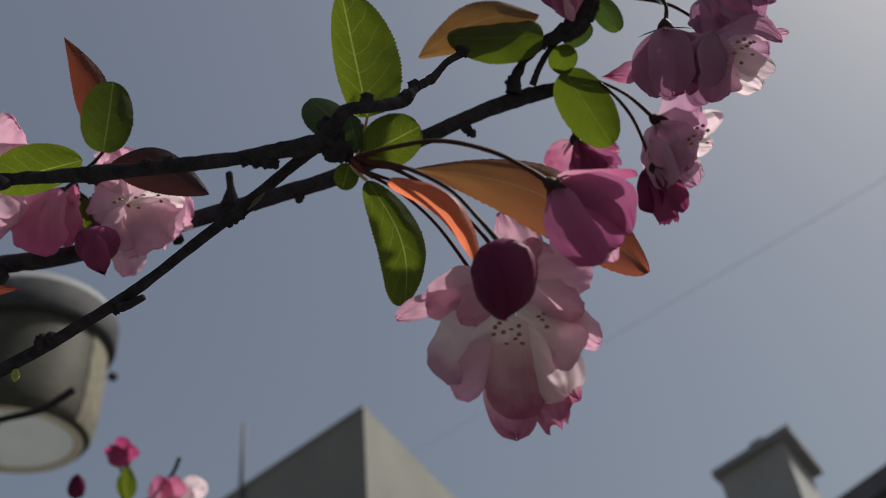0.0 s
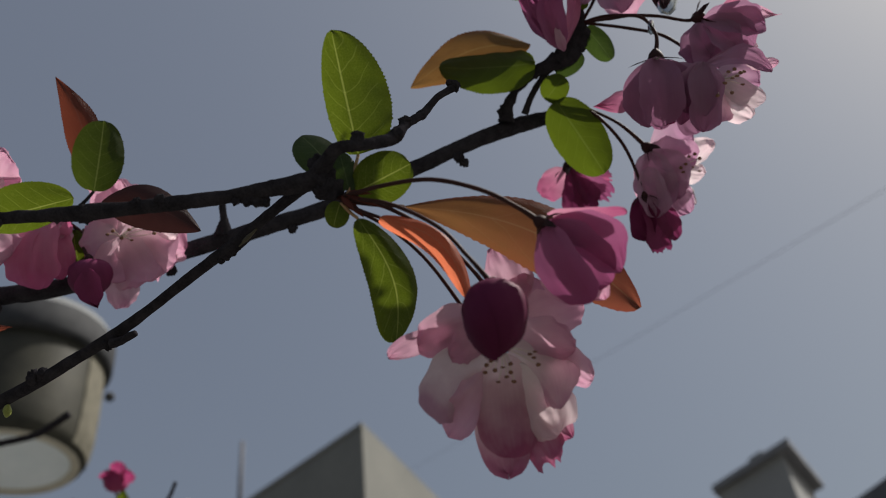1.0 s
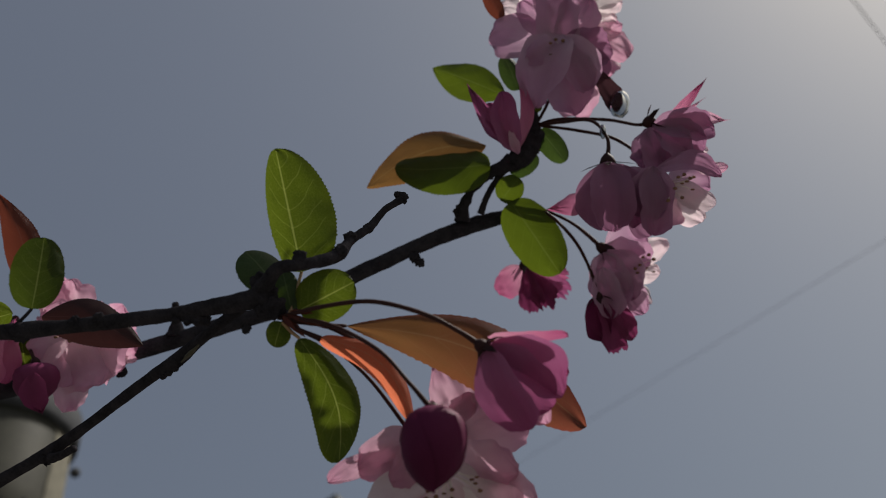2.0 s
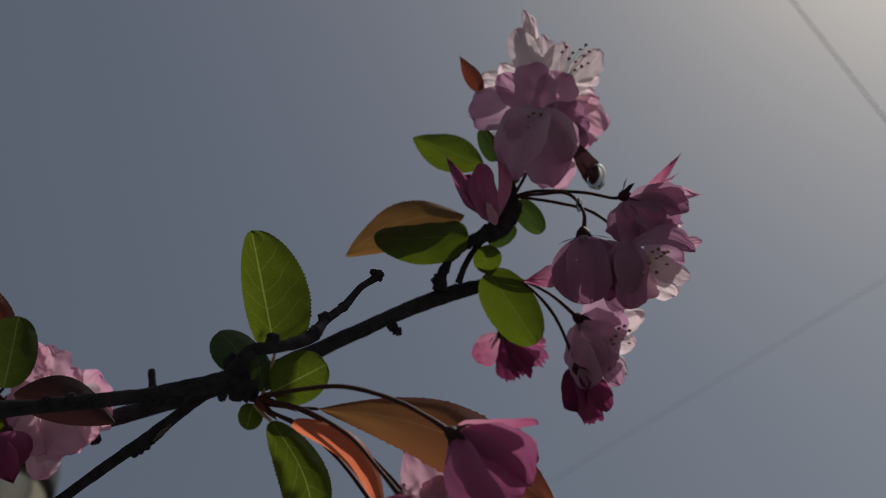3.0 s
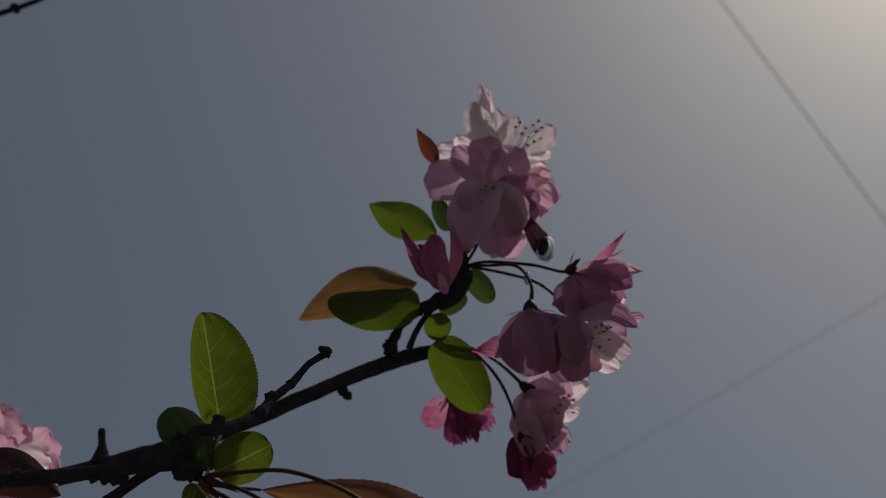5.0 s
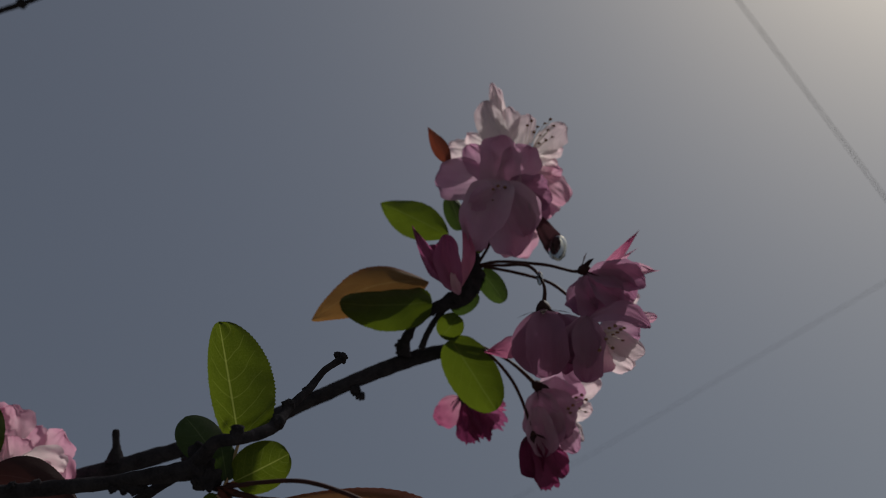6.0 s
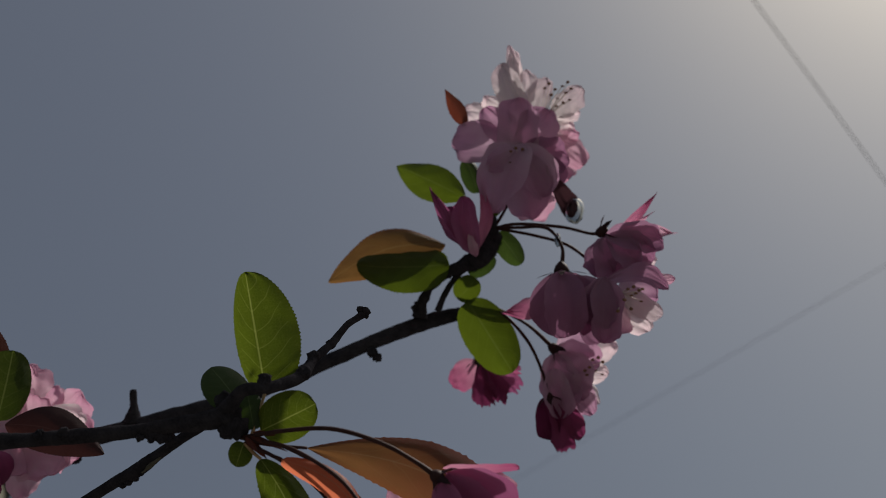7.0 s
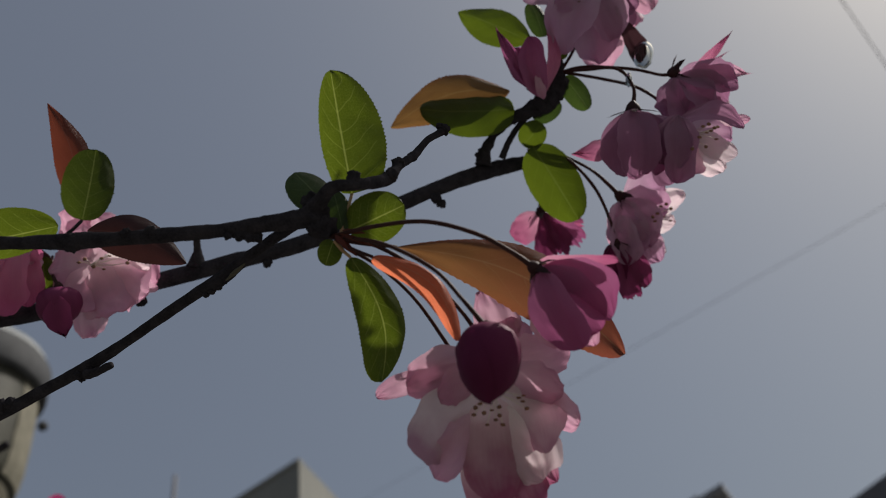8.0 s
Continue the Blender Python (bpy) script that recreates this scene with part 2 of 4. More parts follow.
def tube(bm, points, ring=10, steps=8, rough=0.0, seed=0.0, mat=0, blunt=True):
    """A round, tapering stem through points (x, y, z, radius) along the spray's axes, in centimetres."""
    line = [np.r_[np.array(at(*p[:3])), p[3] / 100] for p in spline(points, steps)]
    rings = []
    side = None
    for i, p in enumerate(line):
        a, b = line[max(0, i - 1)], line[min(len(line) - 1, i + 1)]
        d = Vector(b[:3] - a[:3]).normalized()
        if side is None:
            side = d.cross(Vector((0.3, 0.2, 1))).normalized()
        side = (side - d * side.dot(d)).normalized()
        other = d.cross(side)
        here = []
        for k in range(ring):
            w = 2 * math.pi * k / ring
            n = side * math.cos(w) + other * math.sin(w)
            c = Vector(p[:3])
            r = p[3]
            if rough:
                q = (c + n * r) * 260 + Vector((seed, seed, 0))
                r *= 1 + 1.3 * rough * (noise.noise(q) + 0.7 * noise.noise(q * 2.7))
            here.append(bm.verts.new(c + n * r))
        rings.append(here)
    for a, b in zip(rings, rings[1:]):
        for k in range(ring):
            f = bm.faces.new((a[k], a[(k + 1) % ring], b[(k + 1) % ring], b[k]))
            f.material_index = mat
    if blunt:
        for r, s in ((rings[0], -1), (rings[-1], 1)):
            f = bm.faces.new(r if s > 0 else r[::-1])
            f.material_index = mat
    return bm


def blob(bm, centre, radius, stretch=(1, 1, 1), rough=0.25, seed=0.0, mat=0, level=2):
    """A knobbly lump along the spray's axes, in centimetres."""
    made = bmesh.ops.create_icosphere(bm, subdivisions=level, radius=1.0)["verts"]
    c = at(*centre)
    for v in made:
        n = v.co.copy()
        r = radius / 100 * (1 + rough * noise.noise(n * 1.9 + Vector((seed, 0, seed))) + rough * 0.5 * noise.noise(n * 4.5 + Vector((0, seed, 0))))
        v.co = c + SPRAY.to_3x3() @ Vector((n.x * stretch[0], n.y * stretch[1], -n.z * stretch[2])) * r
    for f in {f for v in made for f in v.link_faces}:
        f.material_index = mat
    return bm


def sheet(bm, base, tip, width, face, profile, bow=0.0, fold=0.0, ruffle=0.0, seed=0.0, nu=10, nv=14, sway=(0, 0), teeth=0, asym=0.0, ragged=0.0, blunt=0.0):
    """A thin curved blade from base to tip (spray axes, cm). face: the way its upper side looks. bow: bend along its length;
    fold: bend across; sway: how far its middle swings aside; asym: one half broader; ragged: uneven rim;
    blunt: how far the corners of the rim are rounded off."""
    uvl = bm.loops.layers.uv.verify()
    b, t = at(*base), at(*tip)
    d = t - b
    length = d.length
    d.normalize()
    n = way(*face)
    n = (n - d * n.dot(d)).normalized()
    s = d.cross(n)
    swing = SPRAY.to_3x3() @ Vector((sway[0] / 100, sway[1] / 100, 0))
    grid = []
    closed = profile in CLOSED
    for j in range(nv + 1):
        v = 1 - (1 - j / nv) ** 1.7 if closed else j / nv
        half = profile(v) * width / 200
        row = []
        for i in range(nu + 1):
            u = 2 * i / nu - 1
            hw = half * (1 + asym * (1 if u > 0 else -1))
            if teeth and abs(u) == 1 and j % 2:
                hw *= 1 + 0.042 * teeth * (0.75 + 1.1 * noise.noise(Vector((v * 23, seed, u))))
            if ragged and not closed:
                hw *= 1 + ragged * noise.noise(Vector((v * 5, seed * 2.1, u * 0.7)))
            arch = math.sin(math.pi * v)
            lift = bow * length * arch - fold * half * (u * u)
            q = Vector((u * 1.3 + seed, v * 2.6, seed * 1.7))
            lift += ruffle * length * (noise.noise(q) + 0.5 * noise.noise(q * 2.3)) * (0.25 + 0.75 * max(abs(u), v))
            end = 1.0
            if ragged and not closed:
                e = noise.noise(Vector((u * 2.2, seed, 3))) + 0.6 * noise.noise(Vector((u * 5.5, seed, 7))) + 0.22 * noise.noise(Vector((u * 12.0, seed, 11)))
                end = 1 + ragged * e * max(0, v - 0.5) / 0.5
            end *= 1 - blunt * (1 - math.sqrt(max(0, 1 - 0.97 * u * u))) * v
            pos = b + d * (length * v * end) + s * (u * hw) + swing * arch + n * lift
            if closed:      # an uneven, nicked rim and soft lengthwise creases
                rim = max(abs(u), v ** 1.5) ** 2 * v ** 0.5 * (1 - 0.6 * v ** 12)
                c = Vector((u * hw / length * 2.2 * 2, v * 2.6, seed))
                e = noise.noise_vector(c) + 0.30 * noise.noise_vector(c * 2.7) + 0.07 * noise.noise_vector(c * 7.0)
                pos += (s * e.x + d * e.y) * (ragged * width / 100 * rim)
                pos += n * (ruffle * length * 0.5 * noise.noise(Vector((u * 3.4, v * 0.9, seed * 3.1))) * v ** 0.5)
            row.append((bm.verts.new(pos), (u * 0.5 + 0.5, v)))
        grid.append(row)
    for j in range(nv):
        for i in range(nu):
            q = (grid[j][i], grid[j][i + 1], grid[j + 1][i + 1], grid[j + 1][i])
            f = bm.faces.new([x[0] for x in q])
            for loop, x in zip(f.loops, q):
                loop[uvl].uv = x[1]
    return bm


def leaf_outline(v):
    return max(0.012, (math.sin(math.pi * min(1, v ** 0.82)) ** 0.85) * (1 - 0.25 * v ** 3))


def oval_outline(v):
    return max(0.012, math.sqrt(max(0, 1 - (2 * v ** 0.93 - 1) ** 2)) ** 0.9)


def egg_outline(v):
    return max(0.012, math.sqrt(max(0, 1 - (2 * v ** 0.84 - 1) ** 2)) ** 0.9 * (1 - 0.18 * v ** 4))


def drop_outline(v):
    return max(0.012, math.sqrt(max(0, 1 - (2 * v ** 1.2 - 1) ** 2)) ** 0.9)


def lance_outline(v):
    return max(0.012, math.sin(math.pi * v ** 1.38) ** 0.62)


def pointed_outline(v):
    return max(0.012, math.sin(math.pi * min(1, v ** 0.92)) ** 0.8)


def round_outline(v):
    return max(0.012, math.sqrt(max(0, 1 - (2 * v ** 1.35 - 1) ** 2)))


def broad_outline(v):
    return max(0.012, max(0, 1 - abs(2 * v ** 1.15 - 1) ** 2.7) ** 0.52)


def ragged_outline(v):
    return 1.02 * (v + 0.02) ** 0.62 * (1 - 0.08 * v ** 6)


CLOSED = (round_outline, broad_outline)
COUNT = [0.0]


def seed_next():
    COUNT[0] += 1.37
    return COUNT[0]


def leaf(tree, base, tip, width, material, face=(0, 0, -1), outline=leaf_outline, bow=0.05, fold=0.25, sway=(0, 0), stem=None, label="", ruffle=0.025, rib=PALE_STALK, asym=0.0):
    bm = bmesh.new()
    sheet(bm, base, tip, width, face, outline, bow, fold, ruffle, seed_next(), 12, 64, sway, 1, asym)
    ob = part("leaf", bm, material, tree, label, at(*base))
    if stem:
        bm = bmesh.new()
        mid = tuple((a + b) / 2 for a, b in zip(stem, base))
        tube(bm, [(*stem, 0.055), (mid[0], mid[1] - 0.03, mid[2], 0.05), (*base, 0.045)], 7, 6)
        part("leaf_stalk", bm, rib, ob, "", at(*base))
    return ob


def petal(flower, base, tip, width, material, face=(0, 0, -1), bow=0.12, fold=0.25, ruffle=0.07, sway=(0, 0), outline=round_outline, label="", ragged=0.20):
    bm = bmesh.new()
    sheet(bm, base, tip, width, face, outline, bow, fold, ruffle, seed_next(), 22, 22, sway, 0, 0.0, ragged, 0.30 if outline is ragged_outline else 0.0)
    return part("petal", bm, material, flower, label, at(*base))


def calyx_mesh(bm, place, towards, size=0.5, sepals=5, spread=0.5):
    """A little cup with pointed sepals at the head of a flower stalk."""
    d = way(*towards)
    side = d.cross(Vector((0.21, 0.93, 0.3))).normalized()
    other = d.cross(side)
    c = at(*place)
    prof = ((-0.45, 0.10), (-0.25, 0.30), (0.0, 0.40), (0.25, 0.36), (0.4, 0.18))
    rings = []
    for h, r in prof:
        rings.append([bm.verts.new(c + d * (h * size / 100) + (side * math.cos(k * math.pi / 5) + other * math.sin(k * math.pi / 5)) * (r * size / 100)) for k in range(10)])
    for a, b in zip(rings, rings[1:]):
        for k in range(10):
            bm.faces.new((a[k], a[(k + 1) % 10], b[(k + 1) % 10], b[k]))
    for k in range(sepals):
        w = 2 * math.pi * k / sepals + 0.3
        o = side * math.cos(w) + other * math.sin(w)
        x = d.cross(o)
        s = size / 100
        p0 = c + o * 0.36 * s + d * 0.05 * s
        tipp = c + o * (0.55 + spread) * s + d * (1.0 - spread * 0.7) * s
        m = (p0 + tipp) / 2 + o * 0.12 * s
        vs = [bm.verts.new(q) for q in (p0 - x * 0.22 * s, p0 + x * 0.22 * s, m + x * 0.15 * s, tipp, m - x * 0.15 * s)]
        bm.faces.new(vs)
    return bm


def blossom(tree, place, towards, label, stalk=(), size=0.5, thick=0.055, spread=0.5):
    """A flower's calyx, with its stalk; the petals are hung on it afterwards."""
    bm = bmesh.new()
    calyx_mesh(bm, place, towards, size, 5, spread)
    ob = part("blossom", bm, CALYX, tree, label, at(*place))
    if stalk:
        bm = bmesh.new()
        pts = [(*p, thick) for p in stalk] + [(*place, thick * 1.5)]
        tube(bm, pts, 8, 10, 0.06, seed_next())
        part("flower_stalk", bm, STALK, ob, "", at(*place))
    return ob


def stamen(flower, heart, anther, size, seed):
    """A pale thread, bent a little, from the flower's heart to its brown head."""
    bm = bmesh.new()
    a, b = Vector(heart), Vector(anther)
    mid = a.lerp(b, 0.55) + Vector((0.05 * math.sin(seed * 2.1), 0.05 * math.cos(seed * 1.3), 0.03))
    tube(bm, [(*a, 0.02), (*mid, 0.016), (*b, 0.013)], 5, 3, 0, 0, 0)
    blob(bm, tuple(b), size, (1.35, 0.9 + 0.3 * math.sin(seed), 1), 0.35, seed * 1.7, 1, 1)
    return part("stamen", bm, [FILAMENT, ANTHER], flower, "", at(*heart))


def bud(tree, head, foot, width, material, label, stalk=(), thick=0.055, point=0.75, size=0.5):
    """A closed bud from its calyx (head) to its tip (foot): petals rolled over one another."""
    a, b = Vector(head), Vector(foot)
    d = (b - a).normalized()
    fl = blossom(tree, head, tuple(d), label, stalk, size, thick, 0.25)
    side = d.cross(Vector((0.3, 0.2, 0.9))).normalized()
    other = d.cross(side)
    ln = (b - a).length
    for k in range(5):
        bm = bmesh.new()
        uvl = bm.loops.layers.uv.verify()
        w0 = 2 * math.pi * k / 5
        grid = []
        for j in range(13):
            v = j / 12
            r = width / 2 * (max(0.02, 1 - (1 - v / 0.36) ** 2.8) ** 0.6 if v < 0.36 else max(0, 1 - ((v - 0.36) / 0.64) ** 2.5) ** 0.85)
            row = []
            for i in range(9):
                u = i / 8
                w = w0 + (u - 0.5) * 2.6 + 0.9 * v
                rr = r * (1 + 0.10 * (u - 0.5) * (1 - 0.6 * v)) + 0.04 * noise.noise(Vector((w * 2, v * 4, k)))
                q = a + d * (ln * v * (1 - 0.035 * k)) + (side * math.cos(w) + other * math.sin(w)) * max(rr, 0.004)
                row.append((bm.verts.new(at(*q)), (u, v)))
            grid.append(row)
        for j in range(12):
            for i in range(8):
                q = (grid[j][i], grid[j][i + 1], grid[j + 1][i + 1], grid[j + 1][i])
                f = bm.faces.new([x[0] for x in q])
                for loop, x in zip(f.loops, q):
                    loop[uvl].uv = x[1]
        part("petal", bm, material, fl, "", at(*head))
    # unseen core in place of inner petals, keeps sun from passing through
    bm = bmesh.new()
    mid = (a + b) / 2
    rot = d.to_track_quat("Z", "Y").to_matrix()
    made = bmesh.ops.create_icosphere(bm, subdivisions=3, radius=1.0)["verts"]
    for v in made:
        v.co = at(*(mid + rot @ Vector((v.co.x * width * 0.38, v.co.y * width * 0.38, v.co.z * ln * 0.38))))
    part("bud_core", bm, CORE, fl, "unseen solid core for the inner petals, blocks light", at(*head))
    return fl


def stem(tree, name, points, material, label, rough=0.12, ring=12, steps=8, knobs=()):
    bm = bmesh.new()
    tube(bm, points, ring, steps, rough, seed_next())
    for c, r in knobs:
        blob(bm, c, r * 0.8, (1, 1, 1), 0.45, seed_next(), 0, 3)
        for k in range(3):
            w = seed_next() * 5
            blob(bm, (c[0] + r * 0.6 * math.cos(w), c[1] + r * 0.6 * math.sin(w), c[2]), r * 0.45, (1, 1, 1), 0.7, w, 0, 2)
    return part(name, bm, material, tree, label, at(*points[0][:3]))


# ---- ground ----
def slab(bm, corners, low, high):
    """An upright prism over a polygon in plan."""
    a = [bm.verts.new((x, y, low)) for x, y in corners]
    b = [bm.verts.new((x, y, high)) for x, y in corners]
    n = len(corners)
    for k in range(n):
        bm.faces.new((a[k], a[(k + 1) % n], b[(k + 1) % n], b[k]))
    bm.faces.new(b)
    bm.faces.new(a[::-1])
    bmesh.ops.recalc_face_normals(bm, faces=bm.faces)
    return bm


GROUND = solid_material("worn paving", (0.08, 0.08, 0.072), (0.13, 0.125, 0.115), 0.8, 0.9, 0.5, 0.01)
bm = bmesh.new()
bmesh.ops.create_grid(bm, x_segments=40, y_segments=40, size=900)
ground = finish("ground", bm, GROUND, None, "", (0, 0, 0))
tagged(ground, "wide grey paved ground below the tree", "ground", kind="structure")

# ---- far buildings ----
PLASTER = solid_material("grey cream plaster", (0.172, 0.174, 0.164), (0.228, 0.228, 0.208), 0.7, 0.9, 0.4, 0.004, 14)
WHITE_WALL = solid_material("pale grey stucco", (0.235, 0.238, 0.24), (0.31, 0.312, 0.308), 0.8, 0.9, 0.4, 0.004, 14)
SLATE = solid_material("dark roof slab", (0.15, 0.155, 0.17), (0.23, 0.232, 0.245), 1.5, 0.85, 0.4, 0.006)
TILE = solid_material("near-black roof edge", (0.085, 0.086, 0.10), (0.14, 0.14, 0.155), 1.5, 0.85, 0.4, 0.006)
METAL = solid_material("grey galvanised steel", (0.16, 0.17, 0.18), (0.26, 0.27, 0.28), 20, 0.5, 0.2, 0.0005, 6, 0.6)


def corner_plan(c, left, right, a, b):
    c, left, right = Vector(c), Vector(left), Vector(right)
    return [tuple(c), tuple(c + right * b), tuple(c + right * b + left * a), tuple(c + left * a)]


plan = corner_plan((-1.48, 11.91), (-0.745, 0.667), (0.308, 0.951), 9.0, 12.0)
house = tagged(new("house"), "plain grey cream plastered house with a flat roof", "building")
house.location = (-1.48, 11.91, 0)
bm = bmesh.new()
slab(bm, plan, 0, 8.66)
part("wall", bm, PLASTER, house, smooth=False)
bm = bmesh.new()
slab(bm, corner_plan((-1.485, 11.89), (-0.745, 0.667), (0.308, 0.951), 9.03, 12.03), 8.66, 8.73)
part("coping", bm, PLASTER, house, "thin roof edge", smooth=False)

tower = tagged(new("roof_tower"), "pale square tower with a dark overhanging roof slab", "building")
tower.location = (7.17, 18.67, 0)
bm = bmesh.new()
slab(bm, corner_plan((7.09, 19.12), (-0.579, 0.815), (0.484, 0.875), 2.0, 2.5), 0, 10.83)
part("wall", bm, WHITE_WALL, tower, smooth=False)
bm = bmesh.new()
slab(bm, corner_plan((7.17, 18.67), (-0.579, 0.815), (0.484, 0.875), 2.45, 2.9), 10.83, 10.98)
part("roof", bm, SLATE, tower, "dark flat roof slab", smooth=False)
bm = bmesh.new()
slab(bm, corner_plan((6.74, 19.30), (-0.579, 0.815), (0.484, 0.875), 0.42, 0.3), 10.98, 11.06)
part("roof_hatch", bm, SLATE, tower, "low dark hatch at the roof's edge", smooth=False)

hall = tagged(new("hall"), "long building with a dark overhanging roof edge", "building")
hall.location = (8.0, 13.2, 0)
OUT = Vector((0.918, 0.397))
p0, p1 = Vector((6.2, 17.4)), Vector((9.9, 8.85))
bm = bmesh.new()
slab(bm, [tuple(p0 + OUT * 0.35), tuple(p1 + OUT * 0.35), tuple(p1 + OUT * 6), tuple(p0 + OUT * 6)], 0, 7.86)
part("wall", bm, WHITE_WALL, hall, smooth=False)
bm = bmesh.new()
slab(bm, [tuple(p0), tuple(p1), tuple(p1 + OUT * 6.3), tuple(p0 + OUT * 6.3)], 7.86, 8.2)
part("roof", bm, TILE, hall, "dark roof slab", smooth=False)

mast = tagged(new("antenna_mast"), "thin grey metal mast on the roof", "antenna")
mast.location = (-3.83, 13.9, 8.08)
bm = bmesh.new()
bmesh.ops.create_cone(bm, cap_ends=True, segments=10, radius1=0.042, radius2=0.034, depth=1.8, matrix=Matrix.Translation((-3.83, 13.9, 8.94)))
part("pole", bm, TILE, mast)

# ---- cables ----
RUBBER = solid_material("black cable sheath", (0.03, 0.03, 0.032), (0.06, 0.06, 0.062), 30, 0.6, 0.2, 0.0005)


def cable(a, b, radius, label, wires=(0.0,)):
    """Straight wires, side by side, from a to b; wires: how far each hangs above the line."""
    bm = bmesh.new()
    a, b = Vector(a), Vector(b)
    d = (b - a).normalized()
    s = d.cross(Vector((0, 0, 1))).normalized()
    o = d.cross(s)
    for lift in wires:
        rings = [[bm.verts.new(p + o * lift + (s * math.cos(k * math.pi / 4) + o * math.sin(k * math.pi / 4)) * radius) for k in range(8)] for p in (a, b)]
        for k in range(8):
            bm.faces.new((rings[0][k], rings[0][(k + 1) % 8], rings[1][(k + 1) % 8], rings[1][k]))
    return tagged(finish("overhead_cable", bm, RUBBER, None, "", a), label, "cable")


cable((-1.02, 13.33, 8.52), (4.83, 3.07, 5.63), 0.0019, "thin dark overhead cable fixed to the house")
cable((1.72, 1.65, 7.11), (9.31, 10.17, 5.55), 0.0035, "dark overhead service cable of two wires side by side", (-0.018, 0.018))

# ---- the tree ----
tree = tagged(new("crabapple_tree"), "flowering crabapple tree with pink blossoms and dark twigs", "tree")
tree.location = at(-62, 0, 62).to_2d().to_3d()
foot = tree.location
top = at(-62, 4, 62)
S2W = SPRAY.inverted()


def local(p):
    q = S2W @ Vector(p)
    return (q.x * 100, q.y * 100, -q.z * 100)


stem(tree, "trunk", [(*local((foot.x, foot.y, -0.05)), 6.5), (*local((foot.x + 0.02, foot.y, 0.5)), 5.2), (*local((foot.x - 0.01, foot.y + 0.02, 1.0)), 4.6),
                     (*local(top), 3.6), (*local(top + Vector((0.02, 0.05, 0.5))), 2.2)], BARK, "dark rough trunk", 0.08, 16, 8)

# back branch, cut off blunt at its end
stem(tree, "branch", [(-60, 2, 62, 1.6), (-44, 0, 50, 1.0), (-20.96, -1.35, 39.00, 0.446), (-18.82, -0.70, 38.60, 0.403), (-15.62, -0.21, 38.40, 0.382), (-10.58, 1.22, 38.30, 0.362), (-7.22, 2.20, 38.20, 0.352), (-4.37, 3.08, 38.20, 0.352),
                      (-0.57, 4.79, 38.20, 0.323), (1.58, 5.78, 38.40, 0.325), (3.54, 6.54, 39.00, 0.349), (4.87, 6.92, 39.30, 0.293)], BARK, "thick dark branch with a blunt cut end", 0.10, 14, 8,
     [((1.21, 4.85, 38.00),  0.22), ((0.99, 5.09, 38.00),  0.26), ((-6.00, 2.11, 38.00),  0.22), ((-11.06, 0.41, 38.00),  0.25), ((-11.20, 0.69, 38.00), 0.22), ((3.01, 6.82, 39.00), 0.35)])
stem(tree, "spur", [(-8.91, 1.87, 38.20, 0.418), (-8.93, 2.35, 38.20, 0.228), (-8.96, 2.70, 38.20, 0.152), (-8.98, 2.98, 38.20, 0.152), (-8.98, 3.18, 38.20, 0.143)], TWIG, "short dark spur", 0.2, 10, 5, [((-8.98, 3.14, 38.20), 0.17)])
# side shoot that bears the back cluster
stem(tree, "twig", [(2.99, 6.64, 38.46, 0.333), (3.12, 7.40, 38.33, 0.215), (3.53, 8.08, 38.20, 0.196), (4.25, 8.66, 38.07, 0.235), (5.10, 9.06, 37.95, 0.391), (5.75, 9.52, 37.84, 0.489), (5.98, 10.27, 37.71, 0.411), (5.92, 10.89, 37.61, 0.313), (5.99, 11.45, 37.82, 0.237)],
     TWIG, "knotty dark flowering shoot", 0.22, 12, 7, [((5.63, 9.41, 37.56), 0.55), ((5.24, 9.07, 37.64), 0.45), ((6.13, 10.17, 37.72), 0.45), ((4.20, 8.62, 38.08), 0.3), ((3.00, 7.09, 38.39), 0.35)])
stem(tree, "twig", [(3.79, 6.94, 38.47, 0.157), (4.07, 7.67, 38.34, 0.137), (4.50, 8.40, 38.19, 0.137), (5.03, 9.01, 38.07, 0.157)], TWIG, "thin dark twig", 0.15)

# front branch
stem(tree, "branch", [(-60, 4, 60, 1.5), (-36, 3, 40, 0.7), (-14.24, 1.84, 26.20, 0.222), (-12.53, 1.95, 25.70, 0.192), (-10.92, 2.02, 25.30, 0.189), (-9.63, 2.07, 25.00, 0.236), (-8.27, 2.18, 24.90, 0.198), (-7.00, 2.31, 24.80, 0.210), (-5.59, 2.47, 24.70, 0.203), (-4.35, 2.68, 24.60, 0.233), (-3.34, 2.87, 24.50, 0.280),
                      (-2.93, 3.26, 24.30, 0.218), (-2.57, 3.65, 24.00, 0.179), (-1.85, 3.77, 24.00, 0.161), (-1.11, 4.06, 24.90, 0.186), (-0.79, 4.57, 25.80, 0.141), (-0.32, 5.11, 27.20, 0.129), (0.10, 5.70, 27.80, 0.111), (0.60, 6.09, 28.20, 0.126)],
     TWIG, "slender dark front branch ending in a bare twig", 0.12, 12, 8,
     [((-3.02, 2.91, 24.50), 0.42), ((-2.79, 2.63, 24.40), 0.42), ((-3.22, 3.33, 24.80), 0.3), ((-2.00, 3.90, 24.00), 0.24), ((-0.99, 4.17, 24.90), 0.24), ((-0.82, 4.67, 25.80), 0.2), ((-0.37, 5.04, 27.10), 0.17), ((0.67, 6.16, 28.20), 0.19), ((0.49, 6.23, 28.20), 0.14), ((-9.59, 2.00, 24.90), 0.3), ((-7.44, 2.38, 24.70), 0.2), ((-8.16, 2.27, 24.80), 0.2)])
